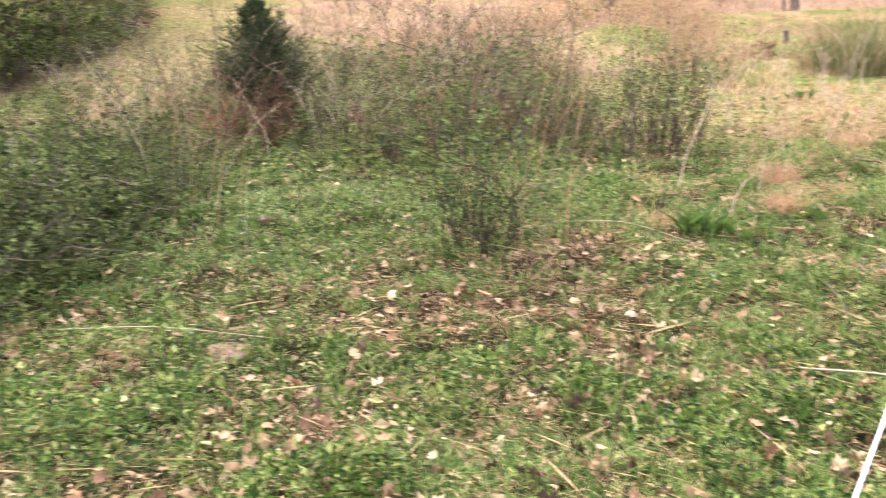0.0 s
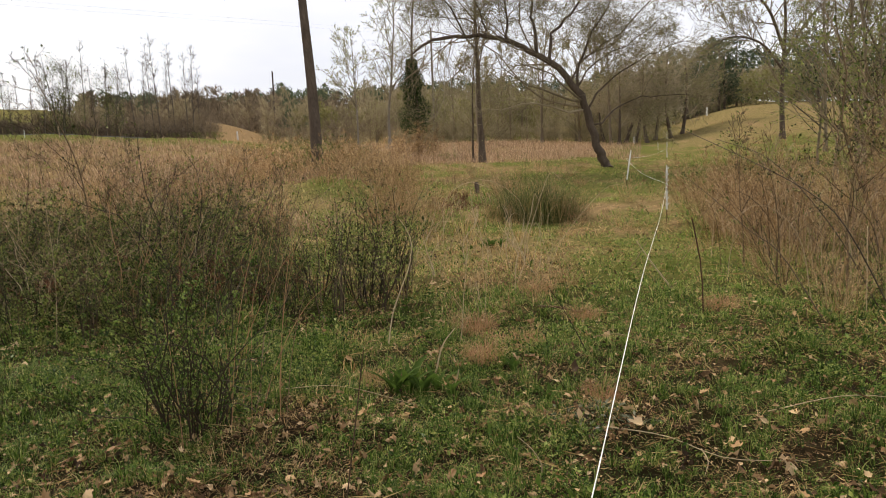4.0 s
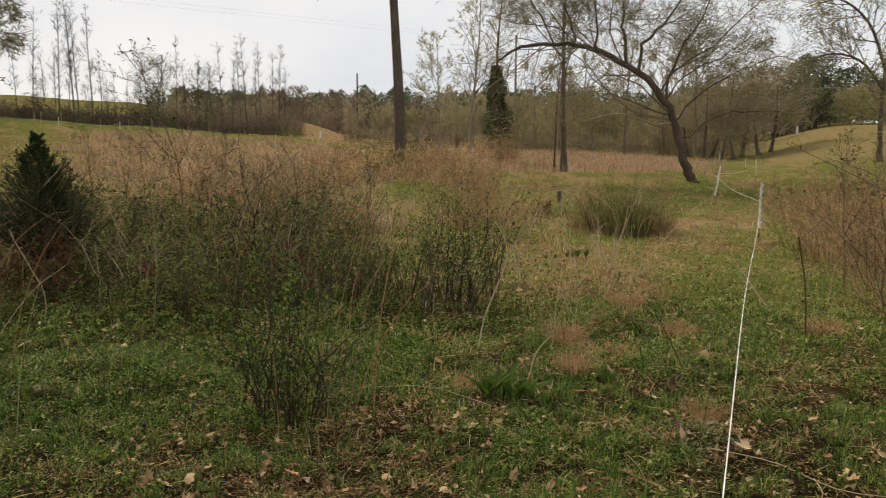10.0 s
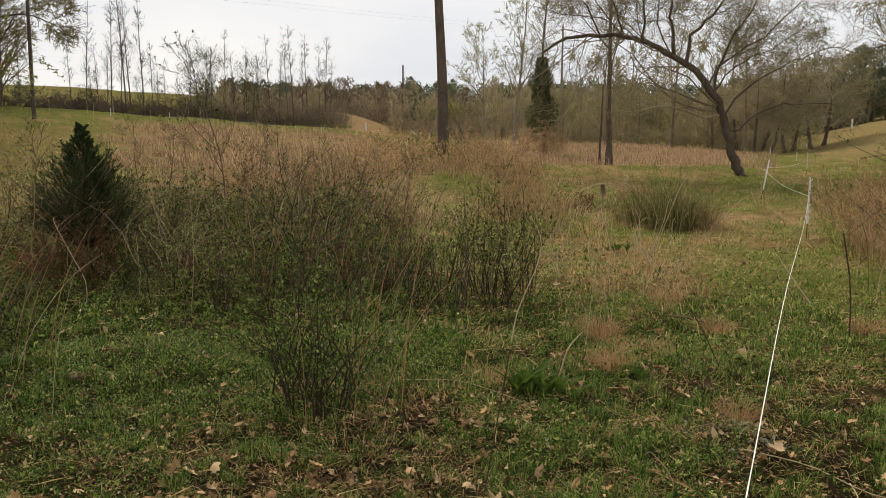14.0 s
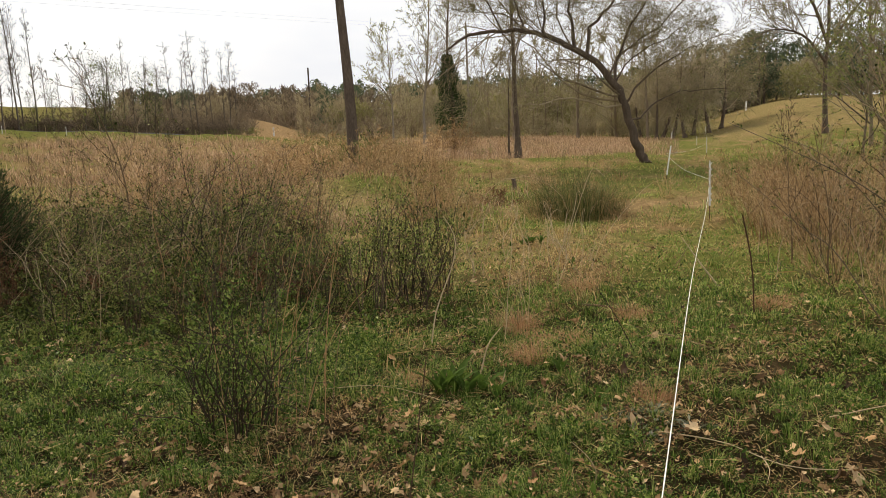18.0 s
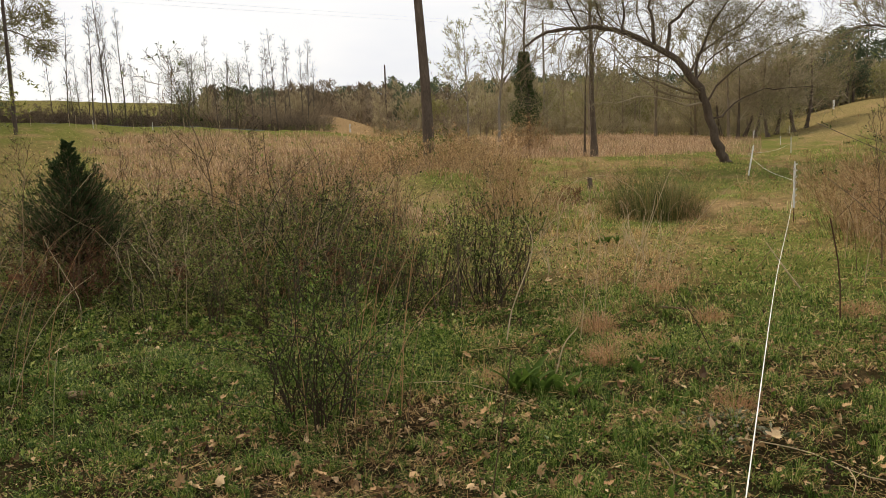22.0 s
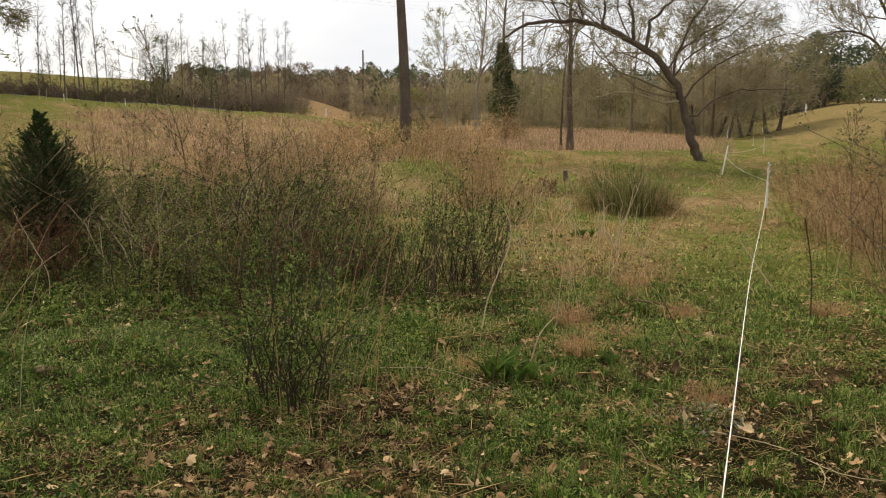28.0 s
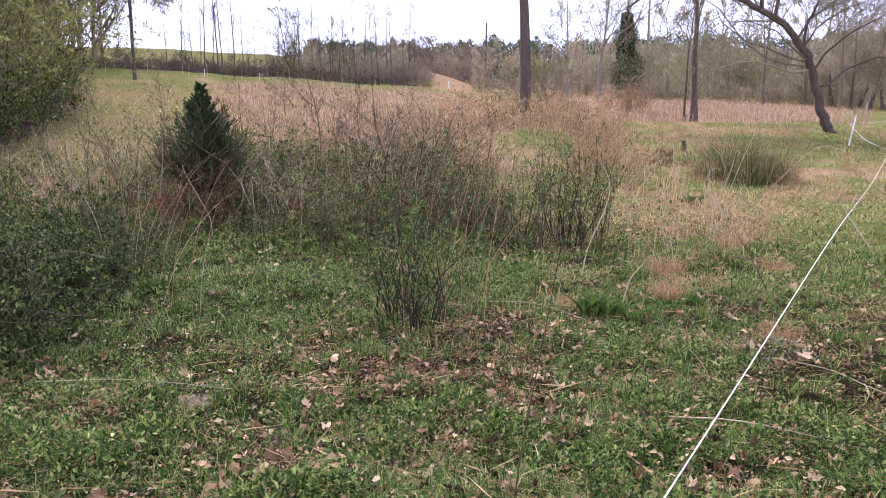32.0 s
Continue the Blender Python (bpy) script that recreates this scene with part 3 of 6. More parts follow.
def patch_green(x, y):
    return greenish(x, y) & (vnoise(x, y, 0.5, 44) * 0.65 + vnoise(x, y, 0.16, 49) * 0.35 + rng.uniform(-0.25, 0.25, len(x)) > 0.4)


def bare_share(x, y):
    """Where the sward is thin and the shade-dark ground colour shows: 0 to 1."""
    az, r = np.degrees(np.arctan2(x, y)), np.hypot(x, y)
    gap = step(0.5, 0.68, vnoise(x, y, 0.34, 45) * 0.55 + vnoise(x, y, 0.11, 46) * 0.45)
    # thinned further near by at right and left, to darken the ground there
    return np.clip(0.45 * gap + 0.45 * step(13, 21, az) * (1 - step(5.5, 7.0, r)) + 0.42 * step(11, 20, -az) * (1 - step(5.2, 6.6, r)), 0, 0.9)


def near_green(x, y):
    return greenish(x, y) & (rng.uniform(0, 1, len(x)) > bare_share(x, y))


def near_brown(x, y):
    return brownish(x, y) & (rng.uniform(0, 1, len(x)) > 0.7 * bare_share(x, y))


def tuft_cover():
    """Close tufts of grass with dark gaps between them, before the walk."""
    g = Geo()
    for n, r0, r1, per, size in ((9500, 2.0, 6.6, 22, 0.06), (2600, 2.2, 7.4, 26, 0.1), (5200, 4.2, 8.4, 22, 0.085)):
        x, y = wedge(n, r0, r1)
        ok = near_green(x, y)
        x, y = x[ok], y[ok]
        k = np.repeat(np.arange(len(x)), per)
        m = len(k)
        a = uni(0, 6.283, m)
        out = np.stack([np.cos(a), np.sin(a), np.zeros(m)], -1)
        big = rng.lognormal(0, 0.35, len(x))[k]
        base = np.stack([x[k], y[k], np.zeros(m)], -1) + out * (uni(0, 0.02, m) * big)[:, None]
        base[:, 2] = gz(x, y)[k] - 0.006
        blades(g, base, out * uni(0.2, 2.2, m)[:, None], size * big * uni(0.45, 1.15, m), uni(0.0022, 0.0042, m), 0.8)
    tagged(part("grass_tufts", g, GRASS), "close green tufts of pasture grass", "grass", kind="stuff")


tuft_cover()
ground_cover("grass", GRASS, "short green pasture grass in uneven tufts", [
    (120000, 2.0, 6.8, 0.042, 0.0028, near_green, 0.9),
    (16000, 2.0, 7.5, 0.085, 0.0034, tussocky, 0.9),
    (14000, 0.1, 2.0, 0.05, 0.005, greenish, 0.9, -47, 42), (60000, 0.1, 9.0, 0.06, 0.008, greenish, 0.9, 42, 313)], 4.0)
ground_cover("lane_grass", LANE_GRASS, "bright yellow-green grass of the grazed lane in uneven patches", [
    (180000, 6.0, 16, 0.055, 0.006, patch_green, 1.0),
    (26000, 6.0, 18, 0.1, 0.007, tussocky, 0.9),
    (110000, 13, 38, 0.075, 0.013, patch_green, 1.0),
    (20000, 13, 40, 0.15, 0.015, tussocky, 0.9)], 4.0)
ground_cover("dry_grass", STRAW, "dead straw-coloured grass lying among the green", [
    (125000, 2.0, 6.8, 0.062, 0.0026, near_brown, 1.2),
    (95000, 6.0, 16, 0.09, 0.0055, brownish, 1.2),
    (40000, 14, 42, 0.12, 0.011, brownish, 1.1),
    (7000, 24, 55, 0.13, 0.025, left_field, 1.1),
    (4000, 0.1, 2.0, 0.07, 0.005, brownish, 1.1, -47, 42), (30000, 0.1, 9.0, 0.09, 0.007, brownish, 1.1, 42, 313)], 9.0)


def sedge_field():
    """Dead broom sedge that fills the far fields, in low feathery clumps."""
    g = Geo()
    for n, r0, r1, a0, a1, s, w, cut in ((16000, 14, 27, -21, 2, 0.3, 0.012, 0.66), (24000, 25, 58, -24, -2, 0.3, 0.02, 0.5), (30000, 38, 76, -3, 20, 0.42, 0.016, 0.5),
                                         (7000, 14, 30, 0, 13, 0.35, 0.012, 0.86), (6000, 11, 24, 24, 44, 0.6, 0.010, 0.6)):
        x, y = wedge(n, r0, r1, a0, a1)
        lump = vnoise(x, y, 0.6, 24) * 0.35 + vnoise(x, y, 1.3, 21) * 0.35 + vnoise(x, y, 3.5, 23) * 0.3
        bearing = np.degrees(np.arctan2(x, y)) + 9 * (vnoise(x, y, 3.0, 25) - 0.5)
        ok = (lump + rng.uniform(0, 0.35, n) > cut + 0.08) & (bearing > a0 + 3) & (bearing < a1 - 1)
        x, y, lump = x[ok], y[ok], lump[ok]
        k = len(x)
        lean = np.stack([rng.normal(0, 1, k), rng.normal(0, 1, k), np.zeros(k)], -1)
        blades(g, np.stack([x, y, gz(x, y) - 0.02], -1), unit(lean) * uni(0.3, 2.6, k)[:, None], s * (0.3 + 1.2 * lump) * rng.lognormal(0, 0.3, k), w * uni(0.6, 1.5, k), 0.7)
    tagged(part("broom_sedge_field", g, SEDGE), "tan-brown dead broom sedge over the far fields", "grass", kind="stuff")


sedge_field()


def weeds():
    """Low broad-leaved weeds and clover among the grass."""
    g = Geo()
    for n, r0, r1, s in ((240000, 2.0, 6.2, 0.0125), (16000, 2.0, 6.0, 0.022), (1300, 2.0, 6.0, 0.036), (30000, 1.7, 3.5, 0.021), (5000, 1.7, 3.4, 0.034), (60000, 5.5, 12, 0.028), (45000, 5.2, 8.0, 0.021), (20000, 0.1, 2.0, 0.018), (60000, 0.1, 8.0, 0.026)):
        x, y = wedge(n, r0, r1, *((42, 313) if s == 0.026 and n == 60000 else (-47, 42)))
        ok = (vnoise(x, y, 0.6, 31) * 0.6 + vnoise(x, y, 0.2, 32) * 0.4 > 0.48 - 0.14 * lush(x, y)) & (rng.uniform(0, 1, n) > dry(x, y) * 0.9) & (rng.uniform(0, 1, n) > 0.6 * step(4, 10, np.degrees(np.arctan2(x, y))) * step(4.5, 6, y))
        ok &= rng.uniform(0, 1, n) > 0.9 * bare_share(x, y)
        x, y = x[ok], y[ok]
        k = len(x)
        out = np.stack([rng.normal(0, 1, k), rng.normal(0, 1, k), uni(0.0, 1.6, k)], -1)
        lift = 0.15 * step(0.35, 0.85, vnoise(x, y, 0.2, 33)) * uni(0.1, 1, k)
        leaflets(g, np.stack([x, y, gz(x, y) + lift + uni(0.0, 0.03, k)], -1), out, s * np.minimum(rng.lognormal(0, 0.42, k), 1.7), 0.48)
    tagged(part("weeds", g, WEED), "low broad-leaved green weeds among the grass", "weeds", kind="stuff")


weeds()


def litter():
    g = Geo()
    for n, r0, r1, s in ((36000, 2.0, 7, 0.018), (26000, 6.5, 14, 0.026), (9000, 0.1, 7.0, 0.028)):
        x, y = wedge(n, r0, r1, *((42, 313) if n == 9000 else (-47, 42)))
        ok = rng.uniform(0, 1, n) < dry(x, y) * 0.6 + 0.25 + 0.2 * (np.hypot(x, y) < 5)
        x, y = x[ok], y[ok]
        k = len(x)
        out = np.stack([rng.normal(0, 1, k), rng.normal(0, 1, k), rng.normal(0.05, 0.3, k)], -1)
        leaflets(g, np.stack([x, y, gz(x, y) + uni(0.01, 0.05, k)], -1), out, s * rng.lognormal(0, 0.4, k), 0.6, 0.15)
    # whole small leaves, lobed and curled
    n, m = 7000, 12
    x, y = wedge(n, 1.6, 7.5, -47, 42, 1.3)
    drift = step(0.42, 0.72, vnoise(x, y, 0.45, 47) * 0.6 + vnoise(x, y, 0.17, 48) * 0.4)
    ok = rng.uniform(0, 1, n) < (0.12 + 0.75 * drift) * (0.5 + 0.5 * dry(x, y)) * (1 - 0.45 * step(4.2, 5.5, np.hypot(x, y)))
    x, y = x[ok], y[ok]
    n = len(x)
    t = np.arange(m) / m * 2 * np.pi
    w = (0.42 + 0.1 * np.cos(5 * t) + rng.normal(0, 0.05, (n, m))) * uni(0.02, 0.05, n)[:, None]
    u = np.stack([w * np.cos(t) * 1.5, w * np.sin(t), 0.012 * rng.normal(0, 1, (n, m)) + 5 * (w * np.sin(t)) ** 2 * rng.normal(0.6, 1, n)[:, None]], -1)
    a = uni(0, 6.283, n)
    tilt = rng.normal(0, 0.35, (n, 2))
    v = np.stack([u[..., 0] * np.cos(a)[:, None] - u[..., 1] * np.sin(a)[:, None], u[..., 0] * np.sin(a)[:, None] + u[..., 1] * np.cos(a)[:, None], u[..., 2]], -1)
    v[..., 2] += v[..., 0] * tilt[:, :1] + v[..., 1] * tilt[:, 1:] 
    c = np.stack([x, y, gz(x, y) + uni(0.02, 0.06, n)], -1)
    v = np.concatenate([v, np.zeros((n, 1, 3))], 1) + c[:, None]
    i = np.arange(m)
    g.add(v, (np.arange(n)[:, None, None] * (m + 1) + np.stack([i, (i + 1) % m, np.full(m, m)], -1)).reshape(-1, 3))
    tagged(part("leaf_litter", g, LITTER), "crumbled brown leaf litter scattered in the grass", "leaves", kind="stuff")


litter()


def hedge_drift():
    """Rust-brown leaves drifted against the hedge's end."""
    g = Geo()
    n = 5200
    x, y = polar(-31.3 + rng.normal(0, 0.45, n), 37 + rng.normal(0, 3.2, n))
    out = np.stack([rng.normal(0, 1, n), rng.normal(0, 1, n), rng.normal(0.1, 0.4, n)], -1)
    leaflets(g, np.stack([x, y, gz(x, y) + uni(0.01, 0.06, n)], -1), out, 0.09 * rng.lognormal(0, 0.3, n), 0.6, 0.15)
    tagged(part("leaf_drift", g, LITTER), "drift of rust-brown fallen leaves at the hedge's end", "leaves", kind="stuff")


hedge_drift()


def straw_litter():
    """Long dead stems that lie flat over the grass."""
    g = Geo()
    for n, r0, r1, s, wide in ((13000, 2.0, 7, 0.08, 0.03), (16000, 6, 16, 0.11, 0.03)):
        x, y = wedge(n, r0, r1)
        ok = rng.uniform(0, 1, n) < (dry(x, y) * 0.8 + 0.25) * (1 - 0.8 * lush(x, y))
        x, y = x[ok], y[ok]
        k = len(x)
        out = np.stack([rng.normal(0, 1, k), rng.normal(0, 1, k), rng.normal(0.05, 0.16, k)], -1)
        leaflets(g, np.stack([x, y, gz(x, y) + uni(0.02, 0.06, k)], -1), out, s * rng.lognormal(0, 0.45, k), wide, 0.01)
    tagged(part("straw_litter", g, STRAW), "pale dead grass stems lying flat over the grass", "straw", kind="stuff")


straw_litter()


# ---- plants ----
def bush(name, label, group, height, spread, stems, leaves, leaf, stem_mat, leaf_mat, twigs=7, arch=-0.05, thick=0.006, category="bush", single=False, fine=2, haze=0, low=0.25, crook=0.2, fan=0.7, tight=0.45, haze_wide=0.17):
    top = thing(name, label, category, group)
    g, gl = Geo(), Geo()
    a, q = uni(0, 6.283, stems), np.sqrt(uni(0, 1, stems)) * spread * tight
    base = np.stack([q * np.cos(a), q * np.sin(a), np.zeros(stems)], -1)
    d = np.stack([np.cos(a) * uni(0.0, fan, stems), np.sin(a) * uni(0.0, fan, stems), np.ones(stems)], -1)
    L = height * uni(0.55, 1.15, stems)
    P = strands(base, d, L, 7, crook, arch)
    R = taper(thick * uni(0.7, 1.3, stems), np.full(stems, thick * 0.3), 7)
    if single:
        for k in range(stems):
            gs = Geo()
            tubes(gs, P[k:k + 1], R[k:k + 1], 5)
            part("cane", gs, stem_mat, top)
    else:
        tubes(g, P, R, 4)
    C, CR = sprout(P, R, twigs, (low, 0.95), (0.4, 1.0), (0.2, 0.42), 4, 0.2, 0.02)
    tubes(g, C, CR, 3)
    D, DR = sprout(C, CR, max(fine, 1), (0.3, 1.0), (0.4, 1.0), (0.3, 0.6), 3, 0.2, 0.02)
    if fine:
        tubes(g, D, DR, 3)
    if haze:
        at, d = along(D if fine else C, haze)
        leaflets(g, at, d * 0.8 + rng.normal(0, 0.6, at.shape), height * 0.08 * np.minimum(rng.lognormal(0, 0.4, len(at)), 1.5), haze_wide, 0.02)
    part("twig_tangle", g, stem_mat, top, kind="stuff")
    if leaves:
        for S, per in ((C, leaves), (D, leaves)):
            at, d = along(S, per)
            k = len(at)
            leaflets(gl, at, unit(d) * 0.6 + rng.normal(0, 0.7, (k, 3)) + [0, 0, 0.25], leaf * rng.lognormal(0, 0.3, k), 0.55)
        part("foliage", gl, leaf_mat, top, kind="stuff")
    return top


def clump(name, label, group, count, height, width, spread, mat, category="grass", stalks=0, bend=0.35, fluff=0, dead=0):
    """A tussock of tall grass."""
    top = thing(name, label, category, group)
    g = Geo()
    a, q = uni(0, 6.283, count), np.sqrt(uni(0, 1, count)) * spread
    out = np.stack([np.cos(a), np.sin(a), np.zeros(count)], -1)
    blades(g, out * q[:, None], out * uni(0.2, 1.6, count)[:, None], height * uni(0.3, 1.15, count), width * uni(0.7, 1.3, count), bend)
    if dead:
        gd = Geo()
        a, q = uni(0, 6.283, dead), np.sqrt(uni(0, 1, dead)) * spread * 1.2
        o = np.stack([np.cos(a), np.sin(a), np.zeros(dead)], -1) + rng.normal(0, 0.3, (dead, 3)) * [1, 1, 0]
        blades(gd, o * q[:, None], o * uni(0.2, 2.2, dead)[:, None], height * uni(0.3, 1.2, dead), width * uni(0.6, 1.0, dead), 0.8)
        part("dead_tuft", gd, STRAW, top, "dry straw-coloured blades", kind="stuff")
    if stalks:
        a, q = uni(0, 6.283, stalks), uni(0, spread, stalks)
        out = np.stack([np.cos(a), np.sin(a), np.zeros(stalks)], -1)
        P = strands(out * q[:, None], out * uni(0, 0.9, stalks)[:, None] + [0, 0, 1.0], height * uni(0.6, 1.4, stalks), 5, 0.14, -0.04)
        R = taper(np.full(stalks, 0.0025), np.full(stalks, 0.0013), 5)
        tubes(g, P, R, 3)
        C, CR = sprout(P, R, 5, (0.5, 1.0), (0.2, 0.6), (0.1, 0.2), 3, 0.1, 0.02)
        tubes(g, C, CR, 3)
        if fluff:
            at, d = along(C, fluff)
            leaflets(g, at, d + rng.normal(0, 0.6, at.shape), uni(0.02, 0.07, len(at)), 0.12, 0.02)
    part("blade_tuft", g, mat, top, kind="stuff")
    return top


def scatter(makers, places, by=1.0):
    """Copies of the made plants, in turn, at the places; the first of each goes to a place itself."""
    for k, (x, y, s) in enumerate(places):
        ob = makers[k % len(makers)]
        turn = float(rng.uniform(0, 360))
        if k < len(makers):
            ob.matrix_basis = spot(x, y, turn, s * by)
        else:
            copy_thing(ob, spot(x, y, turn, s * by / ob.scale.x))


def in_patch(n, az, r, gap=0.5, low=0.8, high=1.2):
    """Places in a sector, spread apart."""
    out = []
    while len(out) < n:
        x, y = polar(uni(*az, 1)[0], uni(*r, 1)[0])
        if any((x - u) ** 2 + (y - v) ** 2 < gap * gap for u, v, _ in out):
            gap *= 0.995
            continue
        out.append((float(x), float(y), float(rng.uniform(low, high))))
    return out


def kept_clear(places, az0, az1, far):
    """The places without those in a sector nearer than far."""
    return [p for p in places if not (az0 < math.degrees(math.atan2(p[0], p[1])) < az1 and math.hypot(p[0], p[1]) < far)]


def by_bearing(rows):
    return [(*(float(v) for v in polar(a, r)), s) for a, r, s in rows]


# the thicket of briars and weeds
briars = [bush("briar_bush", "tangled briar bush with brown canes and small green leaves", "thicket bushes", h, w, n, lv, 0.02, CANE, BRIAR, 9, low=0.06, crook=0.36, arch=-0.12, fan=1.1, haze=3, haze_wide=0.03)
          for h, w, n, lv in ((1.0, 0.9, 12, 12), (0.85, 1.0, 10, 14), (1.15, 0.8, 12, 8), (0.75, 0.8, 11, 15))]
scatter(briars, kept_clear(in_patch(20, (-36, -22), (7.6, 13), 0.9, 0.65, 1.0) + in_patch(17, (-22, -7), (7.4, 10.5), 0.85, 0.8, 1.2) + in_patch(20, (-24, -8), (9.5, 13), 0.75, 1.1, 1.45) + in_patch(3, (-7, -4.5), (11, 14), 0.8, 0.7, 0.9) + in_patch(8, (-33, -23), (6.4, 8), 0.6, 0.45, 0.7), -26.1, -20.5, 8.7), 0.92)
fans = [bush("fan_bush", "wiry bush of dark stems fanning up to small green leaves", "fan bushes", h, 0.5, 12, lv, 0.02, BRIAR_CANE, BRIAR, 7, 0.02, 0.0055, low=0.35, crook=0.12, fan=0.75, tight=0.2) for h, lv in ((0.9, 3), (1.0, 3), (0.8, 4))]
scatter(fans, by_bearing([(-7.0, 7.3, 0.8), (-4.6, 7.6, 0.9), (-2.6, 7.2, 0.85), (-0.6, 7.8, 1.2), (0.6, 7.3, 1.25), (2.0, 7.9, 1.35), (3.2, 7.5, 1.35), (4.4, 7.9, 1.3), (-5.6, 8.4, 0.9), (-2.2, 8.5, 0.9), (4.9, 8.4, 1.1), (-9.5, 7.1, 0.85), (-12, 7.0, 0.8), (-15, 7.2, 0.9), (-19, 7.2, 0.9)]), 0.84)
mats = [bush("low_briar", "low dark mat of tangled briar at the thicket's foot", "low briars", 0.4, 1.1, 16, 9, 0.024, BRIAR_CANE, BRIAR, 8, -0.12, 0.004, low=0.05, crook=0.4, fan=1.6) for _ in range(2)]
scatter(mats, in_patch(6, (-8, 3), (7.1, 8.3), 0.5, 0.5, 0.8) + in_patch(16, (-34, -8), (6.8, 9), 0.6, 0.8, 1.1) + by_bearing([(9.6, 18.8, 0.9), (10.8, 16.4, 0.6), (15.6, 16.4, 0.6)]), 0.78)
bares = [bush("bare_shrub", "nearly bare shrub of thin crooked brown stems", "bare shrubs", h, 0.8, 12, 2, 0.02, BRIAR_CANE, BRIAR, 7, 0.02, 0.005, crook=0.22)
         for h in (1.3, 1.05)]
scatter(bares, kept_clear(in_patch(13, (-34, -4), (7.5, 14), 0.9, 0.8, 1.25), -26.1, -20.5, 8.8) + in_patch(4, (-4, 5), (8.0, 8.8), 0.4, 0.5, 0.7) + in_patch(6, (-12, -4.5), (11, 15), 0.8, 0.8, 1.2))
greys = [bush("grey_shrub", "dry shrub of bleached grey-tan stems", "dry shrubs", h, 0.9, 9, 0, 0.03, DEAD_CANE, BRIAR, 5, -0.05, 0.0035, crook=0.25) for h in (1.1, 0.85)]
scatter(greys, kept_clear(in_patch(15, (-36, -6), (7.6, 13.5), 0.7), -25.1, -21.1, 8.8))
sedges = [clump("broom_sedge", "rust-tan feathery tussock of dead broom sedge", "broom sedge tussocks", 70, h, 0.0038, 0.24, RUST_SEDGE, stalks=22, fluff=9, bend=0.7) for h in (0.8, 0.65, 0.7)]
scatter(sedges, in_patch(16, (-35, -8), (9.5, 15), 0.8, 0.7, 1.0) + in_patch(26, (-16, -4.3), (11, 20), 0.7, 0.9, 1.3) + in_patch(13, (-8, 5), (23, 29), 0.8, 1.0, 1.5) + in_patch(9, (25, 30), (12, 18), 0.6, 1.0, 1.5) + in_patch(4, (29, 38), (7.5, 9), 0.5, 0.6, 0.9)
        + in_patch(4, (1.8, 5.0), (13.5, 19), 0.6, 1.1, 1.7) + in_patch(5, (3, 9), (13, 20), 0.6, 0.6, 0.95) + in_patch(4, (3.5, 7), (13.5, 17), 0.4, 0.8, 1.1) + in_patch(8, (-1, 5), (19, 26), 0.6, 1.2, 1.7) + in_patch(5, (9, 20), (12, 20), 0.8, 0.5, 0.9) + in_patch(8, (23, 27), (16, 22), 0.7, 0.8, 1.2) + in_patch(7, (9.5, 17), (14.8, 16.6), 0.4, 0.5, 0.85) + by_bearing([(12.5, 7.0, 0.42), (14, 7.6, 0.5), (16, 8.6, 0.5), (10.5, 8.2, 0.45), (9, 6.6, 0.35)]) + in_patch(22, (2, 17), (17.5, 32), 0.7, 0.35, 0.7), 0.88)
tall_sedges = [clump("tall_sedge", "tall feathery rust-pink dead broom sedge", "tall sedge", 34, h, 0.003, 0.5, RUST_SEDGE, stalks=40, fluff=11, bend=0.6) for h in (1.2, 0.95, 1.35)]
scatter(tall_sedges, in_patch(8, (25, 29.5), (10.5, 15), 0.7, 0.6, 1.05) + in_patch(8, (28, 36), (9.5, 14), 0.7, 0.75, 1.1))
straws = [clump("straw_tuft", "low tuft of dead straw-coloured grass", "straw tufts", 90, h, 0.004, 0.2, STRAW, bend=1.1) for h in (0.2, 0.15)]
scatter(straws, in_patch(28, (4, 16), (7.5, 14), 0.4) + in_patch(8, (-8, 6), (4, 7), 0.5) + in_patch(40, (3, 18), (13, 24), 0.5, 1.0, 1.8), 1.1)
rushes = [clump("rush_tussock", "large olive-green tussock of tall rushes", "rush tussocks", 190, h, 0.0065, 0.36, TALL_GRASS, stalks=30, bend=0.45, fluff=2, dead=26) for h in (0.95, 0.85, 0.9)]
scatter(rushes, by_bearing([(11.6, 15.9, 0.7), (12.5, 15.8, 0.95), (13.4, 15.6, 1.05), (14.3, 15.7, 1.0), (15.2, 15.8, 0.9), (16.0, 16.0, 0.7), (12.9, 16.4, 1.0), (14.6, 16.4, 0.95), (10.9, 16.3, 0.5)]))
marsh = [bush("marsh_shrub", "low dark olive shrub growing among the rushes", "marsh shrubs", 0.75, 0.9, 22, 1, 0.022, CANE, BRIAR, 8, 0.0, 0.004, low=0.1, fine=3) for _ in range(2)]
scatter(marsh, by_bearing([(12.0, 16.5, 0.8), (13.5, 16.2, 0.9), (15.0, 16.4, 0.8), (8.0, 18.6, 0.7), (9.2, 18.4, 0.7)]))
forbs = [bush("dead_forb", "tall pale dead weed with forking bleached stems", "dead weeds", h, 0.35, 5, 0, 0.02, DEAD_CANE, BRIAR, 3, -0.02, 0.005, category="weed", fine=1, low=0.5, crook=0.12, fan=0.6, tight=0.3) for h in (0.8, 1.0, 0.65)]
scatter(forbs, in_patch(6, (7, 15), (9, 12.5), 0.5, 0.6, 1.0) + in_patch(3, (4, 9), (8.8, 13), 0.5, 0.6, 0.9) + in_patch(2, (8, 13), (6, 8), 0.6, 0.4, 0.6) + in_patch(4, (28, 36), (9, 11), 0.6, 0.5, 0.8))
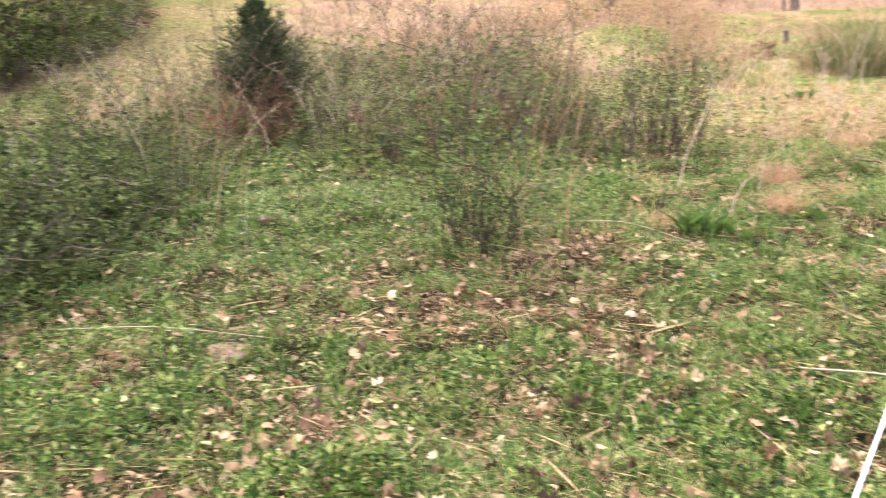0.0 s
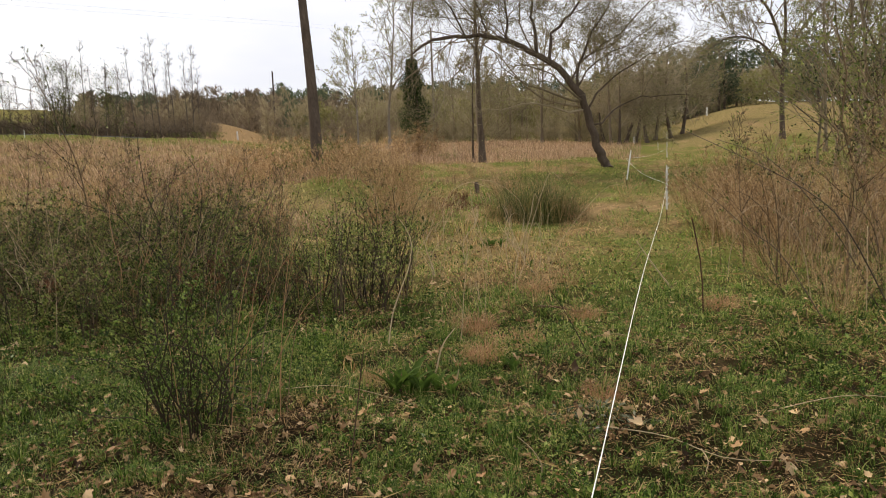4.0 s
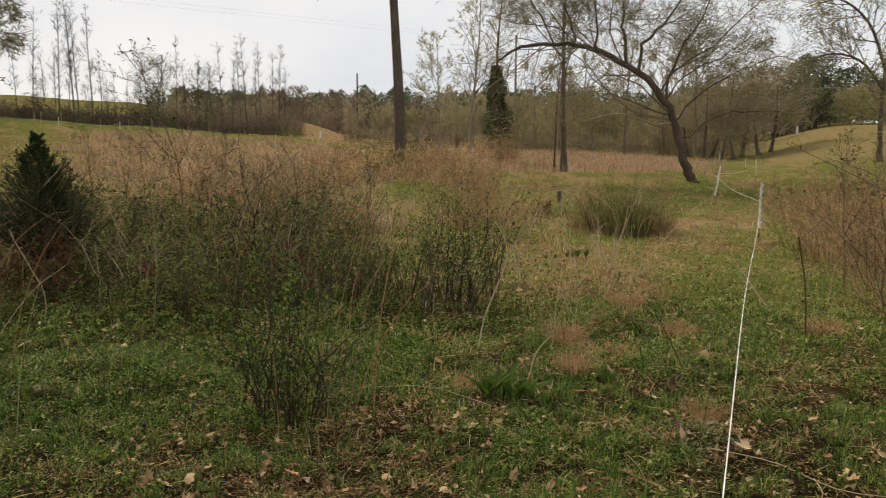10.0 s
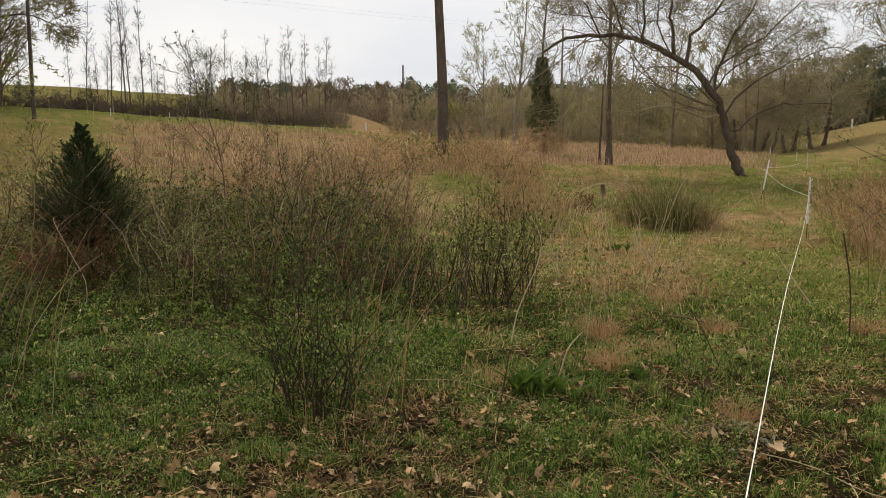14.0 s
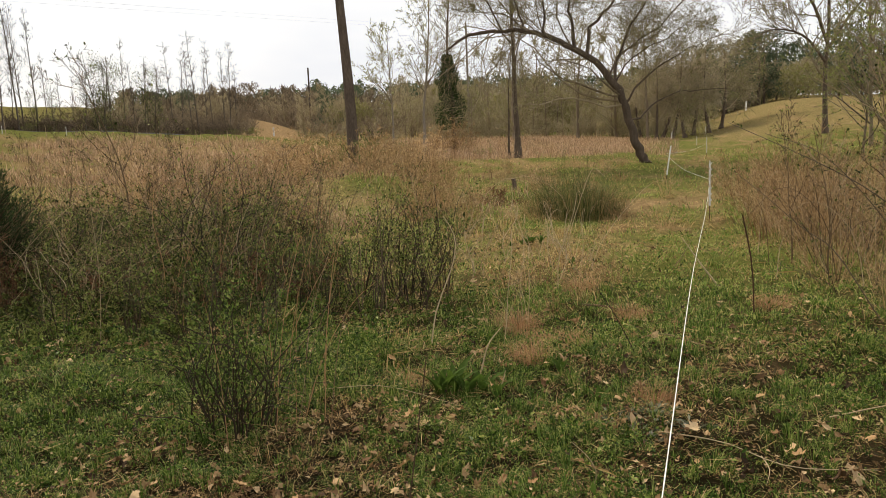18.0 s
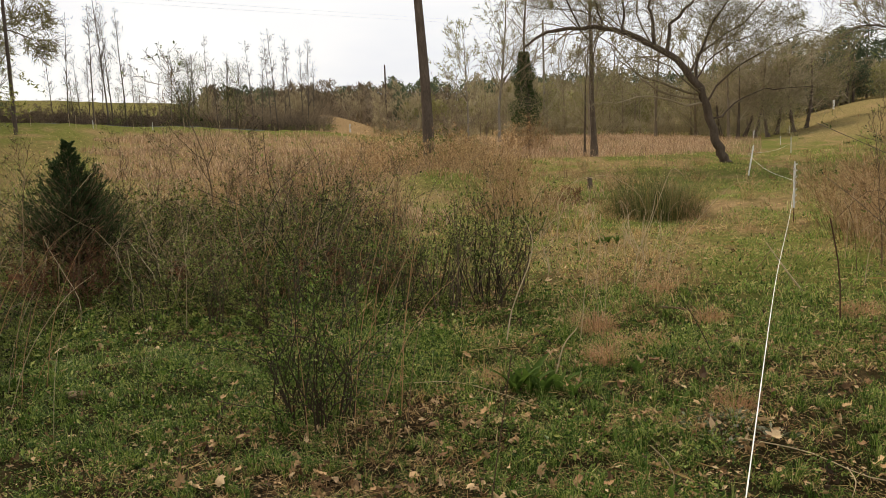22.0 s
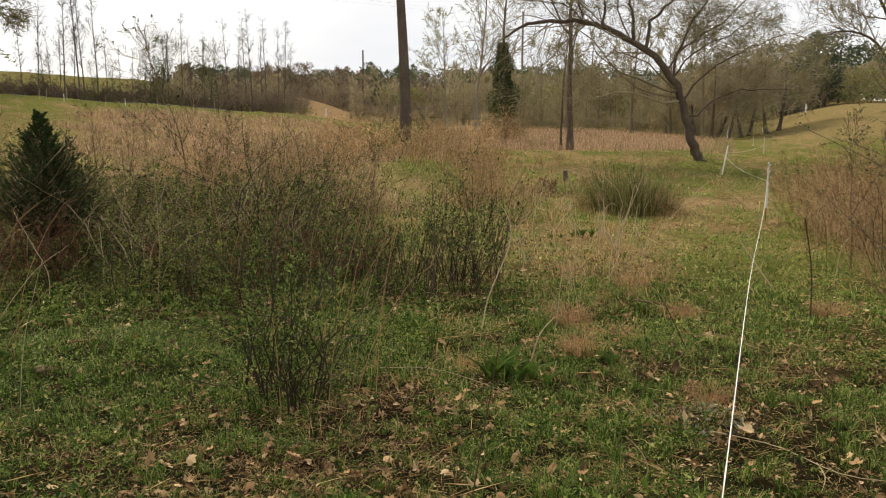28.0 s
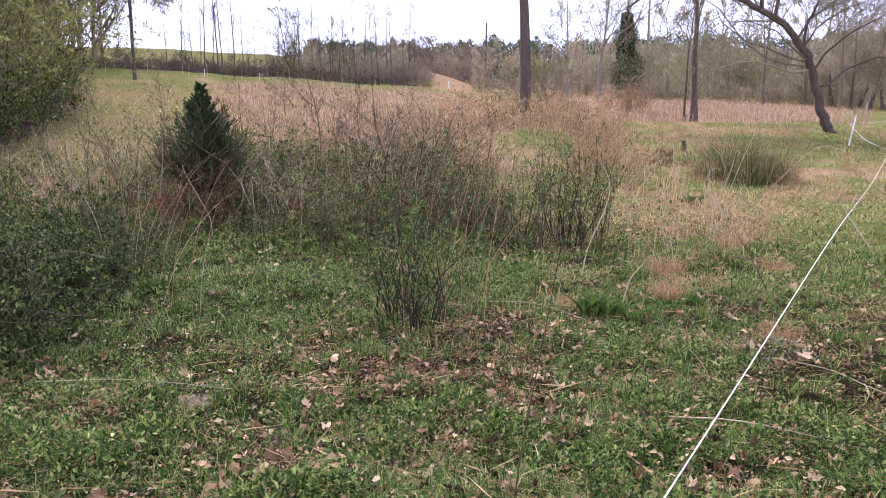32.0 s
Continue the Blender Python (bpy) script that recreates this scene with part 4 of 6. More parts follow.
fine = [clump("grass_tussock", "lush green grass tussock", "green tussocks", 130, h, 0.005, 0.2, GRASS, bend=1.3) for h in (0.15, 0.11)]
scatter(fine, in_patch(26, (-36, -4), (5.2, 7.4), 0.35) + in_patch(14, (-8, 5), (6, 7.2), 0.3) + in_patch(10, (2, 10), (4.2, 6.5), 0.4) + in_patch(10, (10, 24), (5, 12), 0.6), 0.88)
tans = [clump("tan_tuft", "fuzzy orange-tan tuft of dead grass", "tan tufts", 640, h, 0.0022, 0.15, TAN_FUZZ, bend=1.0) for h in (0.23, 0.19)]
scatter(tans, [(1.18, 6.6, 1.1), (1.44, 6.02, 1.1), (1.09, 5.55, 0.9), (1.25, 6.3, 0.7), (1.62, 4.7, 0.7), (0.3, 5.4, 0.8), (2.1, 6.8, 0.9), (3.33, 6.82, 1.0), (2.0, 8.0, 1.0)])
rusty = [bush("dead_leaf_bush", "low bush still hung with curled rust-brown dead leaves", "dead-leaf bushes", 0.75, 0.8, 12, 5, 0.03, CANE, RUSSET, 7, -0.06, 0.005, low=0.1, crook=0.3, fan=1.0)]
scatter(rusty, by_bearing([(-9.5, 7.9, 0.8), (-7.5, 8.0, 0.85), (-13, 9.2, 1.0), (-5.5, 8.0, 0.8), (-4.4, 8.6, 0.9), (-6.6, 8.8, 1.0), (-17, 8.4, 0.8), (-21.5, 9.6, 1.0), (-27, 8.4, 0.8), (-3.5, 8.8, 0.6), (6.9, 18.6, 0.8), (7.7, 18.4, 0.9), (8.5, 18.5, 0.8), (9.3, 18.2, 0.8), (8.0, 19.2, 0.9)]), 0.9)
# near bushes
near_shrub = [bush("honeysuckle_bush", "dense dark green bush with small leaves at the thicket's edge", "edge bushes", h, 1.2, 24, 10, 0.023, BRIAR_CANE, PRIVET, 10, -0.08, crook=0.42, fan=0.9, low=0.05) for h in (0.95, 0.8)]
scatter(near_shrub, by_bearing([(-41, 5.0, 0.95), (-36.5, 5.7, 0.85), (-45, 4.7, 1.0), (-41, 6.3, 1.0), (-34, 6.8, 0.85), (-47, 6.0, 1.1), (-38, 7.4, 0.95), (-33, 8, 0.8), (-38.5, 5.0, 0.9), (-34, 5.6, 0.8), (-31.5, 5.9, 0.65), (-30, 6.5, 0.6), (-48, 4.2, 1.0)]))
mid = bush("rose_bush", "thin wild rose bush with sparse new leaves", "", 1.0, 0.42, 30, 5, 0.017, ROSE_CANE, ROSE_LEAF, 10, 0.02, 0.0048, single=True, crook=0.26, fan=0.24, tight=0.5, low=0.15)
mid.matrix_basis = spot(-0.64, 4.5, 40)
right_briar = [bush("dry_bramble", "dry brown bramble with arching thorny canes", "dry brambles", h, 1.0, 8, 1, 0.022, BRIAR_CANE, BRIAR, 5, -0.09, 0.005, crook=0.2, fan=1.1) for h in (1.6, 1.3)]
scatter(right_briar, in_patch(7, (30, 40), (8.0, 12), 0.8, 0.6, 0.85) + by_bearing([(27.5, 14, 0.6), (34, 8.0, 0.5), (36, 8.6, 0.6)]))
edge_brush = [bush("leafy_bramble", "green-leaved bramble at the brush's edge", "leafy brambles", 1.5, 1.1, 12, 5, 0.03, CANE, BRIAR, 7, -0.05)]
scatter(edge_brush, in_patch(4, (35.5, 40), (8.0, 11), 0.8, 0.4, 0.65))


# ---- trees ----
def tree(name, label, group, trunk, radius, levels, twig_mat=TWIG, bark=BARK, leaf_mat=None, leaf=0.05, leaf_count=3, limbs=(), category="tree", sides=8, least=0.004, haze=0, haze_size=0.3, haze_wide=0.06, thin=0.5, even=0.0, rough=0.0):
    """A tree from its trunk line and given limbs; levels of side branches: count, share, angle, length, points, wander, lift."""
    top = thing(name, label, category, group)
    g, gt, gl = Geo(), Geo(), Geo()
    T = np.array(trunk, float)[None]
    base_r = radius * (1 - 0.8 * np.linspace(0, 1, T.shape[1]) ** 0.8)
    base_r[0] *= 1.35
    tubes(g, T, base_r[None], sides)
    part("trunk", g, bark, top, smooth=True)
    sets = [(T, base_r[None])]
    shares = [1.0]
    for line, r, *share_of in limbs:
        shares.append(share_of[0] if share_of else 1.0)
        Pl = np.array(line, float)[None]
        Pl[:, 1:] += rng.normal(0, rough, Pl[:, 1:].shape)
        Rl = taper(np.array([r]), np.array([r * 0.25]), Pl.shape[1])
        g = Geo()
        tubes(g, Pl, Rl, 7)
        part("limb", g, bark, top, smooth=True)
        sets.append((Pl, Rl))
    for n, (count, share, angle, length, points, wander, lift) in enumerate(levels):
        new_sets = []
        for k, (S, R) in enumerate(sets):
            if not count:
                new_sets.append((S, R))
                continue
            if even and n == 0:
                # short limbs carry fewer branches
                count_here = max(3, round(count * shares[k] * min(1.3, float(np.linalg.norm(np.diff(S[0], axis=0), axis=1).sum()) / even)))
            else:
                count_here = count
            C, CR = sprout(S, R, count_here, share, angle, length, points, wander, lift, thin)
            CR = np.maximum(CR, least)
            tubes(gt, C, CR, 5 if n == 0 else 3)
            new_sets.append((C, CR))
        sets = new_sets
    if haze:
        # the finest twigs, as thin slivers
        for S, _ in sets:
            at, d = along(S, haze)
            leaflets(gt, at, d * 0.8 + rng.normal(0, 0.5, at.shape), haze_size * rng.lognormal(0, 0.3, len(at)), haze_wide, 0.01)
    part("twig_work", gt, twig_mat, top, kind="stuff")
    if leaf_mat:
        for S, _ in sets:
            at, d = along(S, leaf_count)
            leaflets(gl, at, d * 0.5 + rng.normal(0, 0.8, at.shape), leaf * rng.lognormal(0, 0.35, len(at)), 0.7)
        part("crown", gl, leaf_mat, top, kind="stuff")
    return top


def place_tree(ob, x, y, turn=0.0, size=1.0):
    ob.matrix_basis = spot(x, y, turn, size, 0.06)
    return ob


# the tall bare-trunked tree
tall = tree("tall_tree", "tall straight bare trunk with high leafless branches", "", curve([(0, 0, 0), (-0.05, 0, 3), (-0.25, 0, 7), (-0.3, 0, 11), (-0.1, 0, 16)], 26), 0.22,
            [(9, (0.4, 0.97), (0.8, 1.3), (0.15, 0.3), 7, 0.16, -0.03), (6, (0.2, 1), (0.5, 1.0), (0.3, 0.6), 5, 0.18, 0.02), (4, (0.2, 1), (0.4, 1.0), (0.3, 0.6), 4, 0.2, -0.03)],
            bark=PINE_BARK, limbs=[(curve([(-0.26, 0, 7.0), (0.05, 0, 6.82), (0.74, 0, 6.87), (1.29, 0, 6.76), (2.36, 0, 6.92), (3.0, 0, 7.2), (3.7, 0, 7.6)], 16), 0.07), (curve([(-0.27, 0, 6.9), (-0.6, 0, 7.08), (-1.05, 0, 7.03), (-1.76, 0, 6.8), (-2.29, 0, 6.4), (-2.74, 0, 6.1)], 14), 0.045)])
place_tree(tall, -0.62, 27.5)
trunk_vines = [bush("trunk_vine", "dark vine and brush grown up round the trunk's foot", "trunk vines", h, 0.9, 16, 4, 0.05, CANE, PRIVET, 7, 0.03, 0.008, low=0.05) for h in (1.6, 1.1)]
scatter(trunk_vines, [(-0.8, 27.1, 1.0), (-0.3, 27.2, 0.9), (-1.2, 27.6, 0.8), (0.1, 27.8, 1.0)])

# the leaning arched tree by the lane
bend = curve([(0, 0, 0), (-0.2, 0, 0.5), (-0.38, 0, 0.95), (-0.78, 0, 2.28), (-1.27, 0, 3.07), (-1.88, 0, 3.74), (-2.6, 0.05, 4.18), (-3.37, 0.1, 4.55), (-4.13, 0.15, 4.74), (-4.89, 0.2, 4.79), (-5.64, 0.2, 4.75), (-6.3, 0.2, 4.55), (-6.85, 0.2, 4.2)], 44)
bend[1:] += rng.normal(0, 0.022, (43, 3))
arch = tree("leaning_tree", "leaning tree arching over the lane, in thin new leaf", "", bend, 0.185,
            [(17, (0.2, 0.98), (0.5, 1.3), (0.3, 0.6), 8, 0.2, -0.02), (9, (0.12, 0.97), (0.4, 1.1), (0.3, 0.65), 5, 0.2, 0.0), (7, (0.1, 0.97), (0.4, 1.0), (0.4, 0.85), 4, 0.18, -0.08)],
            leaf_mat=ARCH_LEAF, leaf=0.03, leaf_count=6, haze=1, haze_size=0.22, haze_wide=0.035, thin=0.3, even=2.6, least=0.003, rough=0.045,
            limbs=[(curve([(-2.45, 0, 4.1), (-2.52, 0.1, 5.1), (-2.62, 0.2, 5.65), (-2.47, 0.2, 6.6), (-2.7, 0.3, 8.2)], 12), 0.065, 0.9), (curve([(-2.03, 0, 3.85), (-1.9, 0.15, 4.8), (-1.37, 0.2, 5.3), (-0.8, 0.2, 5.9), (-0.2, 0.3, 7.2), (0.1, 0.3, 8.6)], 14), 0.065, 0.9),
                   (curve([(-3.5, 0.1, 4.6), (-3.4, 0.2, 5.4), (-3.6, 0.2, 6.6), (-3.9, 0.3, 7.9)], 12), 0.05, 1.3), (curve([(-0.95, 0, 2.6), (-0.97, 0.1, 3.5), (-0.64, 0.2, 4.5), (0.06, 0.3, 5.5), (0.65, 0.3, 6.6), (1.0, 0.3, 8.0)], 14), 0.055, 0.85),
                   (curve([(-0.7, 0, 2.1), (0.0, 0.2, 3.0), (1.1, 0.3, 3.7), (2.2, 0.3, 4.2), (3.1, 0.3, 4.4)], 14), 0.04, 0.55), (curve([(-1.3, 0, 3.1), (-0.6, 0.3, 4.0), (0.9, 0.4, 4.9), (1.7, 0.4, 5.9), (2.6, 0.4, 6.6)], 12), 0.04, 0.4),
                   (curve([(-0.5, 0, 1.6), (0.5, 0.25, 2.2), (1.9, 0.3, 2.6), (3.4, 0.3, 2.5)], 12), 0.035, 0.55), (curve([(-4.9, 0.2, 4.75), (-5.3, 0.2, 5.7), (-6.1, 0.2, 6.8), (-6.6, 0.2, 8.4)], 10), 0.035, 1.1),
                   (curve([(-4.2, 0.2, 4.74), (-4.4, 0.3, 5.6), (-4.9, 0.4, 6.9), (-4.9, 0.4, 8.5)], 10), 0.035, 1.2), (curve([(-1.1, 0, 2.85), (-0.6, 0.2, 3.5), (0.2, 0.4, 4.1), (1.2, 0.5, 4.5), (2.2, 0.5, 5.2)], 10), 0.035, 0.7)])
place_tree(arch, 9.5, 29.3)


def slim(name, label, group, height, radius, leaf_mat=None, leaf=0.06, n=10, sway=0.04, bark=TWIG, leaf_count=2, low=0.3, least=0.008, last=2, twig_mat=None, length=(0.16, 0.32), haze=0, haze_size=0.3, haze_wide=0.06):
    """A slender upright tree."""
    T = strands(np.zeros((1, 3)), np.array([[0, 0, 1.0]]), np.array([height]), 14, sway, 0.05)[0]
    return tree(name, label, group, T, radius, [(n, (low, 0.97), (0.4, 0.9), length, 6, 0.14, 0.08), (5, (0.2, 1), (0.4, 0.9), (0.3, 0.55), 4, 0.16, 0.04), (last, (0.3, 1), (0.4, 0.9), (0.4, 0.6), 3, 0.16, 0.02)],
                twig_mat or TWIG, bark, leaf_mat, leaf, leaf_count, sides=6, least=least, haze=haze, haze_size=haze_size, haze_wide=haze_wide)


# beyond the road: slender bare trees, and some hung with dark vines
road_trees = [slim("roadside_tree", "slender bare tree standing beyond the road", "roadside trees", h, 0.07, None, low=l, n=34, sway=0.012, length=(0.06, 0.15), last=3, twig_mat=ROAD_TWIG, bark=ROAD_TWIG, least=0.006) for h, l in ((9.5, 0.2), (10.5, 0.3), (9, 0.25))]
scatter(road_trees, by_bearing([(-25.06, 71, 0.62), (-24.2, 70, 0.8), (-23.5, 73, 0.6), (-22.76, 70, 0.95), (-21.92, 69, 1.05), (-21.65, 70, 0.98), (-20.87, 70, 0.95), (-20.3, 73, 0.6), (-23.0, 75, 0.66), (-22.2, 76, 0.7), (-27.9, 75, 0.6), (-19.6, 73, 0.5),
                                (-17.0, 72, 0.62), (-15.89, 71, 0.7), (-15.3, 72, 0.62), (-14.5, 73, 0.66), (-13.0, 74, 0.74), (-12.43, 75, 0.7), (-11.88, 74, 0.82), (-11.5, 75, 0.84), (-10.95, 77, 0.7), (-10.58, 75, 0.84), (-9.8, 77, 0.72), (-9.46, 76, 0.86), (-9.1, 78, 0.66), (-13.7, 76, 0.6), (-18.9, 75, 0.5)]))


def vine_tree(height):
    top = slim("vine_hung_tree", "bare roadside tree hung with clumps of dark vine leaves", "vine-hung trees", height, 0.06, None, n=14, low=0.2, haze=1, haze_size=0.2, haze_wide=0.05, twig_mat=ROAD_TWIG, bark=ROAD_TWIG)
    gl = Geo()
    n = 2000
    k = rng.integers(0, 14, n)
    c = np.stack([rng.normal(0, 0.5, 14), rng.normal(0, 0.5, 14), uni(0.1, 0.95, 14) * height], -1)[k]
    leaflets(gl, c + rng.normal(0, 1, (n, 3)) * [0.25, 0.25, 0.4], rng.normal(0, 1, (n, 3)) - [0, 0, 0.6], uni(0.05, 0.11, n), 0.5)
    part("vine", gl, PRIVET, top, kind="stuff")
    return top


scatter([vine_tree(5.2), vine_tree(6.0)], by_bearing([(-18.2, 68, 0.85), (-17.5, 69, 1.0), (-17.1, 69, 1.05), (-16.7, 70, 0.95), (-14.7, 71, 1.0), (-14.1, 71, 0.9), (-21.0, 69, .6), (-20.0, 69, .6), (-23.9, 70, .65)]))

pale = slim("pale_tree", "tall tree in pale green new leaf", "", 12.8, 0.13, PALE_BUD, 0.06, 24, bark=PALE_BARK, leaf_count=16, last=4, length=(0.2, 0.36), haze=3, haze_size=0.22, haze_wide=0.06)
place_tree(pale, *(float(v) for v in polar(3.3, 66)))
pale_low = slim("pale_sapling", "wide low tree in pale green new leaf", "", 8, 0.09, PALE_BUD, 0.06, 16, bark=PALE_BARK, leaf_count=12, last=4, length=(0.3, 0.5), haze=3, haze_size=0.22, haze_wide=0.06)
place_tree(pale_low, *(float(v) for v in polar(1.2, 62)))
lane_trees = [slim("lane_tree", "thin dark-stemmed tree in new leaf", "thin trees", h, r, BUD, 0.04, 15, last=3, bark=BARK, leaf_count=2, low=0.35) for h, r in ((9.5, 0.15), (8, 0.08))]
scatter(lane_trees, by_bearing([(9.6, 40, 1.1), (9.0, 40.5, 0.8)]))


def ivy_tree():
    top = thing("ivy_covered_tree", "tree trunk wrapped in a thick column of dark ivy", "tree")
    g, gl = Geo(), Geo()
    T = curve([(0, 0, 0), (0, 0, 3), (-0.2, 0, 6.0), (0.1, 0, 10)], 14)[None]
    R = np.linspace(0.16, 0.03, 14)[None]
    tubes(g, T, R, 7)
    part("trunk", g, BARK, top, smooth=True)
    g = Geo()
    C, CR = sprout(T, R, 16, (0.45, 0.98), (0.5, 1.1), (0.15, 0.3), 6, 0.15, 0.06)
    D, DR = sprout(C, CR, 6, (0.2, 1), (0.4, 0.9), (0.3, 0.6), 4, 0.15, 0.02)
    tubes(g, C, np.maximum(CR, 0.01), 4), tubes(g, D, np.maximum(DR, 0.008), 3)
    part("twig_work", g, TWIG, top, kind="stuff")
    n = 16000
    z = 1.35 + 4.3 * uni(0, 1, n) ** 0.85
    a = uni(0, 6.283, n)
    lump = 0.3 + 1.25 * (0.6 * vnoise(z * 1.0, np.cos(a) * 1.2, 0.6, 9) + 0.4 * vnoise(z, a, 0.25, 10))
    w = (0.72 - 0.2 * step(2, 3.6, z)) * (1 - 0.5 * step(4.2, 5.5, z)) * lump * uni(0.5, 1.2, n)
    at = np.stack([w * np.cos(a) - 0.05 * z, w * np.sin(a), z], -1)
    leaflets(gl, at, np.stack([np.cos(a), np.sin(a), uni(-0.8, 0.3, n)], -1) + rng.normal(0, 0.5, (n, 3)), uni(0.05, 0.1, n), 0.7)
    part("ivy", gl, IVY, top, kind="stuff")
    return top


place_tree(ivy_tree(), *(float(v) for v in polar(5.3, 50)))


def cedar(height, spread):
    """A young cedar: close feathery sprays that point upwards, in a dense uneven cone."""
    top = thing("cedar_sapling", "dense dark green young cedar standing in the thicket", "tree")
    g, gl = Geo(), Geo()
    tubes(g, curve([(0, 0, 0), (0.02, 0, height * 0.5), (0, 0, height)], 8)[None], np.linspace(0.03, 0.006, 8)[None], 6)
    part("trunk", g, CANE, top)
    n = 340
    z = height * (0.2 + 0.78 * uni(0, 1, n) ** 1.6)
    a = uni(0, 6.283, n)
    d = np.stack([np.cos(a), np.sin(a), uni(0.35, 0.9, n) + 0.5 * (z / height) ** 2], -1)
    L = spread * (1.0 - z / height) ** 1.3 * uni(0.5, 1.25, n) * (0.7 + 0.6 * vnoise(a * 1.3, z * 3.0, 0.6, 8)) + 0.05
    P = strands(np.stack([0 * z, 0 * z, z], -1), d, L, 6, 0.08, 0.08)
    g = Geo()
    tubes(g, P, taper(np.full(n, 0.006), np.full(n, 0.002), 6), 3)
    C, CR = sprout(P, taper(np.full(n, 0.004), np.full(n, 0.002), 6), 10, (0.3, 1.0), (0.3, 0.7), (0.22, 0.4), 4, 0.1, 0.1)
    tubes(g, C, CR, 3)
    part("twig_work", g, CANE, top, kind="stuff")
    at, d = along(C, 12)
    leaflets(gl, at, d + rng.normal(0, 0.3, at.shape), uni(0.014, 0.03, len(at)), 0.24)
    part("needles", gl, CEDAR, top, kind="stuff")
    return top


place_tree(cedar(1.5, 1.0), -3.49, 8.19)
# dead rusty boughs about its foot
boughs = [clump("dead_bough", "rust-brown feathery dead bough hanging by the cedar", "dead boughs", 60, 0.5, 0.003, 0.12, RUSSET, category="bough", stalks=10, fluff=7, bend=0.9)]
scatter(boughs, by_bearing([(-23.9, 8.2, 1.2), (-21.9, 8.3, 1.0), (-25.3, 8.4, 0.9), (-22.8, 8.1, 0.9)]))

# saplings that stand up out of the thicket
saplings = [slim("bare_sapling", "thin nearly bare sapling standing up out of the thicket", "saplings", h, 0.014, BRIAR, 0.022, n=14, sway=0.07, low=0.25, least=0.002, length=(0.22, 0.42), bark=CANE, twig_mat=CANE, leaf_count=1) for h in (2.0, 1.7, 1.85)]
scatter(saplings, by_bearing([(-15.1, 12.2, 1.3), (-18.6, 12.0, 0.95), (-17.2, 12.4, 0.85), (-20.3, 12.6, 0.8), (-13.4, 12.4, 0.85), (-12.2, 12.0, 0.8), (-14.3, 12.8, 0.9), (-11.0, 12.6, 0.75), (-8.4, 12.2, 0.7), (-6.4, 12.5, 0.7), (-22.0, 9.5, 0.6), (-26.2, 8.6, 0.75), (-28.5, 8.2, 0.7), (-10, 11.5, 0.7), (-3.5, 9.2, 0.65), (3.8, 8.2, 0.6), (29, 9.5, 0.9), (27, 10.5, 0.9), (33, 9, 1.0)]))

# the hedge of evergreens and budding trees up the field's side
evergreens = [bush("evergreen_shrub", "tall dark evergreen shrub in the field hedge", "hedge shrubs", h, 2.6, 22, 10, 0.085, BARK, PRIVET, 8, 0.0, 0.02, low=0.04) for h in (3.0, 2.4)]
scatter(evergreens, by_bearing([(-32.9, 28.5, 0.62), (-33.4, 26, 0.64), (-34.0, 23.6, 0.64), (-34.9, 21.2, 0.62), (-36.0, 19.2, 0.62), (-37.4, 17.5, 0.62), (-39.2, 16.2, 0.62), (-41.5, 15.5, 0.66), (-35.2, 23.5, 0.8), (-37.0, 20.5, 0.8), (-44, 16, 0.8), (-34.2, 27, 0.75), (-47, 19, 1.0), (-41, 19, 0.9)]))
budding = [bush("budding_shrub", "tall hedge shrub in yellow-green new leaf", "budding shrubs", h, 2.6, 26, 9, 0.06, CANE, HEDGE, 9, -0.01, 0.016, low=0.06) for h in (3.6, 2.8)]
scatter(budding, by_bearing([(-42.5, 18, 1.2), (-39.8, 18.6, 1.1), (-38.0, 20.5, 1.1), (-36.6, 22.6, 1.15), (-35.6, 25, 1.15), (-34.7, 27.6, 1.2), (-34.0, 30.5, 1.2), (-33.6, 34, 1.3), (-47, 17, 1.3), (-40.5, 23, 1.4), (-38.0, 26, 1.5), (-36.2, 30, 1.6), (-44, 15.5, 1.0), (-34.8, 35, 1.5), (-41.8, 16.6, 1.0), (-37.2, 24, 1.3)]))
hedge_trees = [slim("hedge_tree", "budding hedgerow tree with dense yellow-green twigs", "hedge trees", 8, 0.11, HEDGE, 0.075, 26, 0.06, BARK, 14, 0.06, 0.005, 4, length=(0.28, 0.5), haze=3) for _ in range(2)]
scatter(hedge_trees, by_bearing([(-40, 20, 0.8), (-43, 17, 0.8), (-37.8, 23, 0.85), (-36.6, 27, 0.95), (-35.4, 31, 1.05), (-34.2, 35, 1.05), (-33.6, 40, 1.1), (-46, 17, 0.9), (-41, 25, 1.1), (-38.5, 30, 1.2), (-44, 21, 1.0), (-36.3, 34, 1.3), (-35.2, 38, 1.4), (-33.0, 46, 1.35), (-34.4, 45, 1.4), (-36.8, 40, 1.4)]))
field_trees = [slim("field_tree", "tall field-edge tree in a haze of olive-yellow new leaf", "tall field-edge trees", 12, 0.17, HEDGE, 0.06, 30, 0.05, TWIG, 24, 0.08, 0.006, 3, length=(0.24, 0.42), haze=5, haze_size=0.22) for _ in range(2)]
scatter(field_trees, by_bearing([(-33.5, 74, 1.35), (-32.2, 76, 1.4), (-31.2, 78, 1.4), (-30.2, 77, 1.3), (-29.4, 80, 1.2), (-31.7, 72, 1.2), (-35.2, 60, 1.3), (-28.9, 82, 0.9)]))
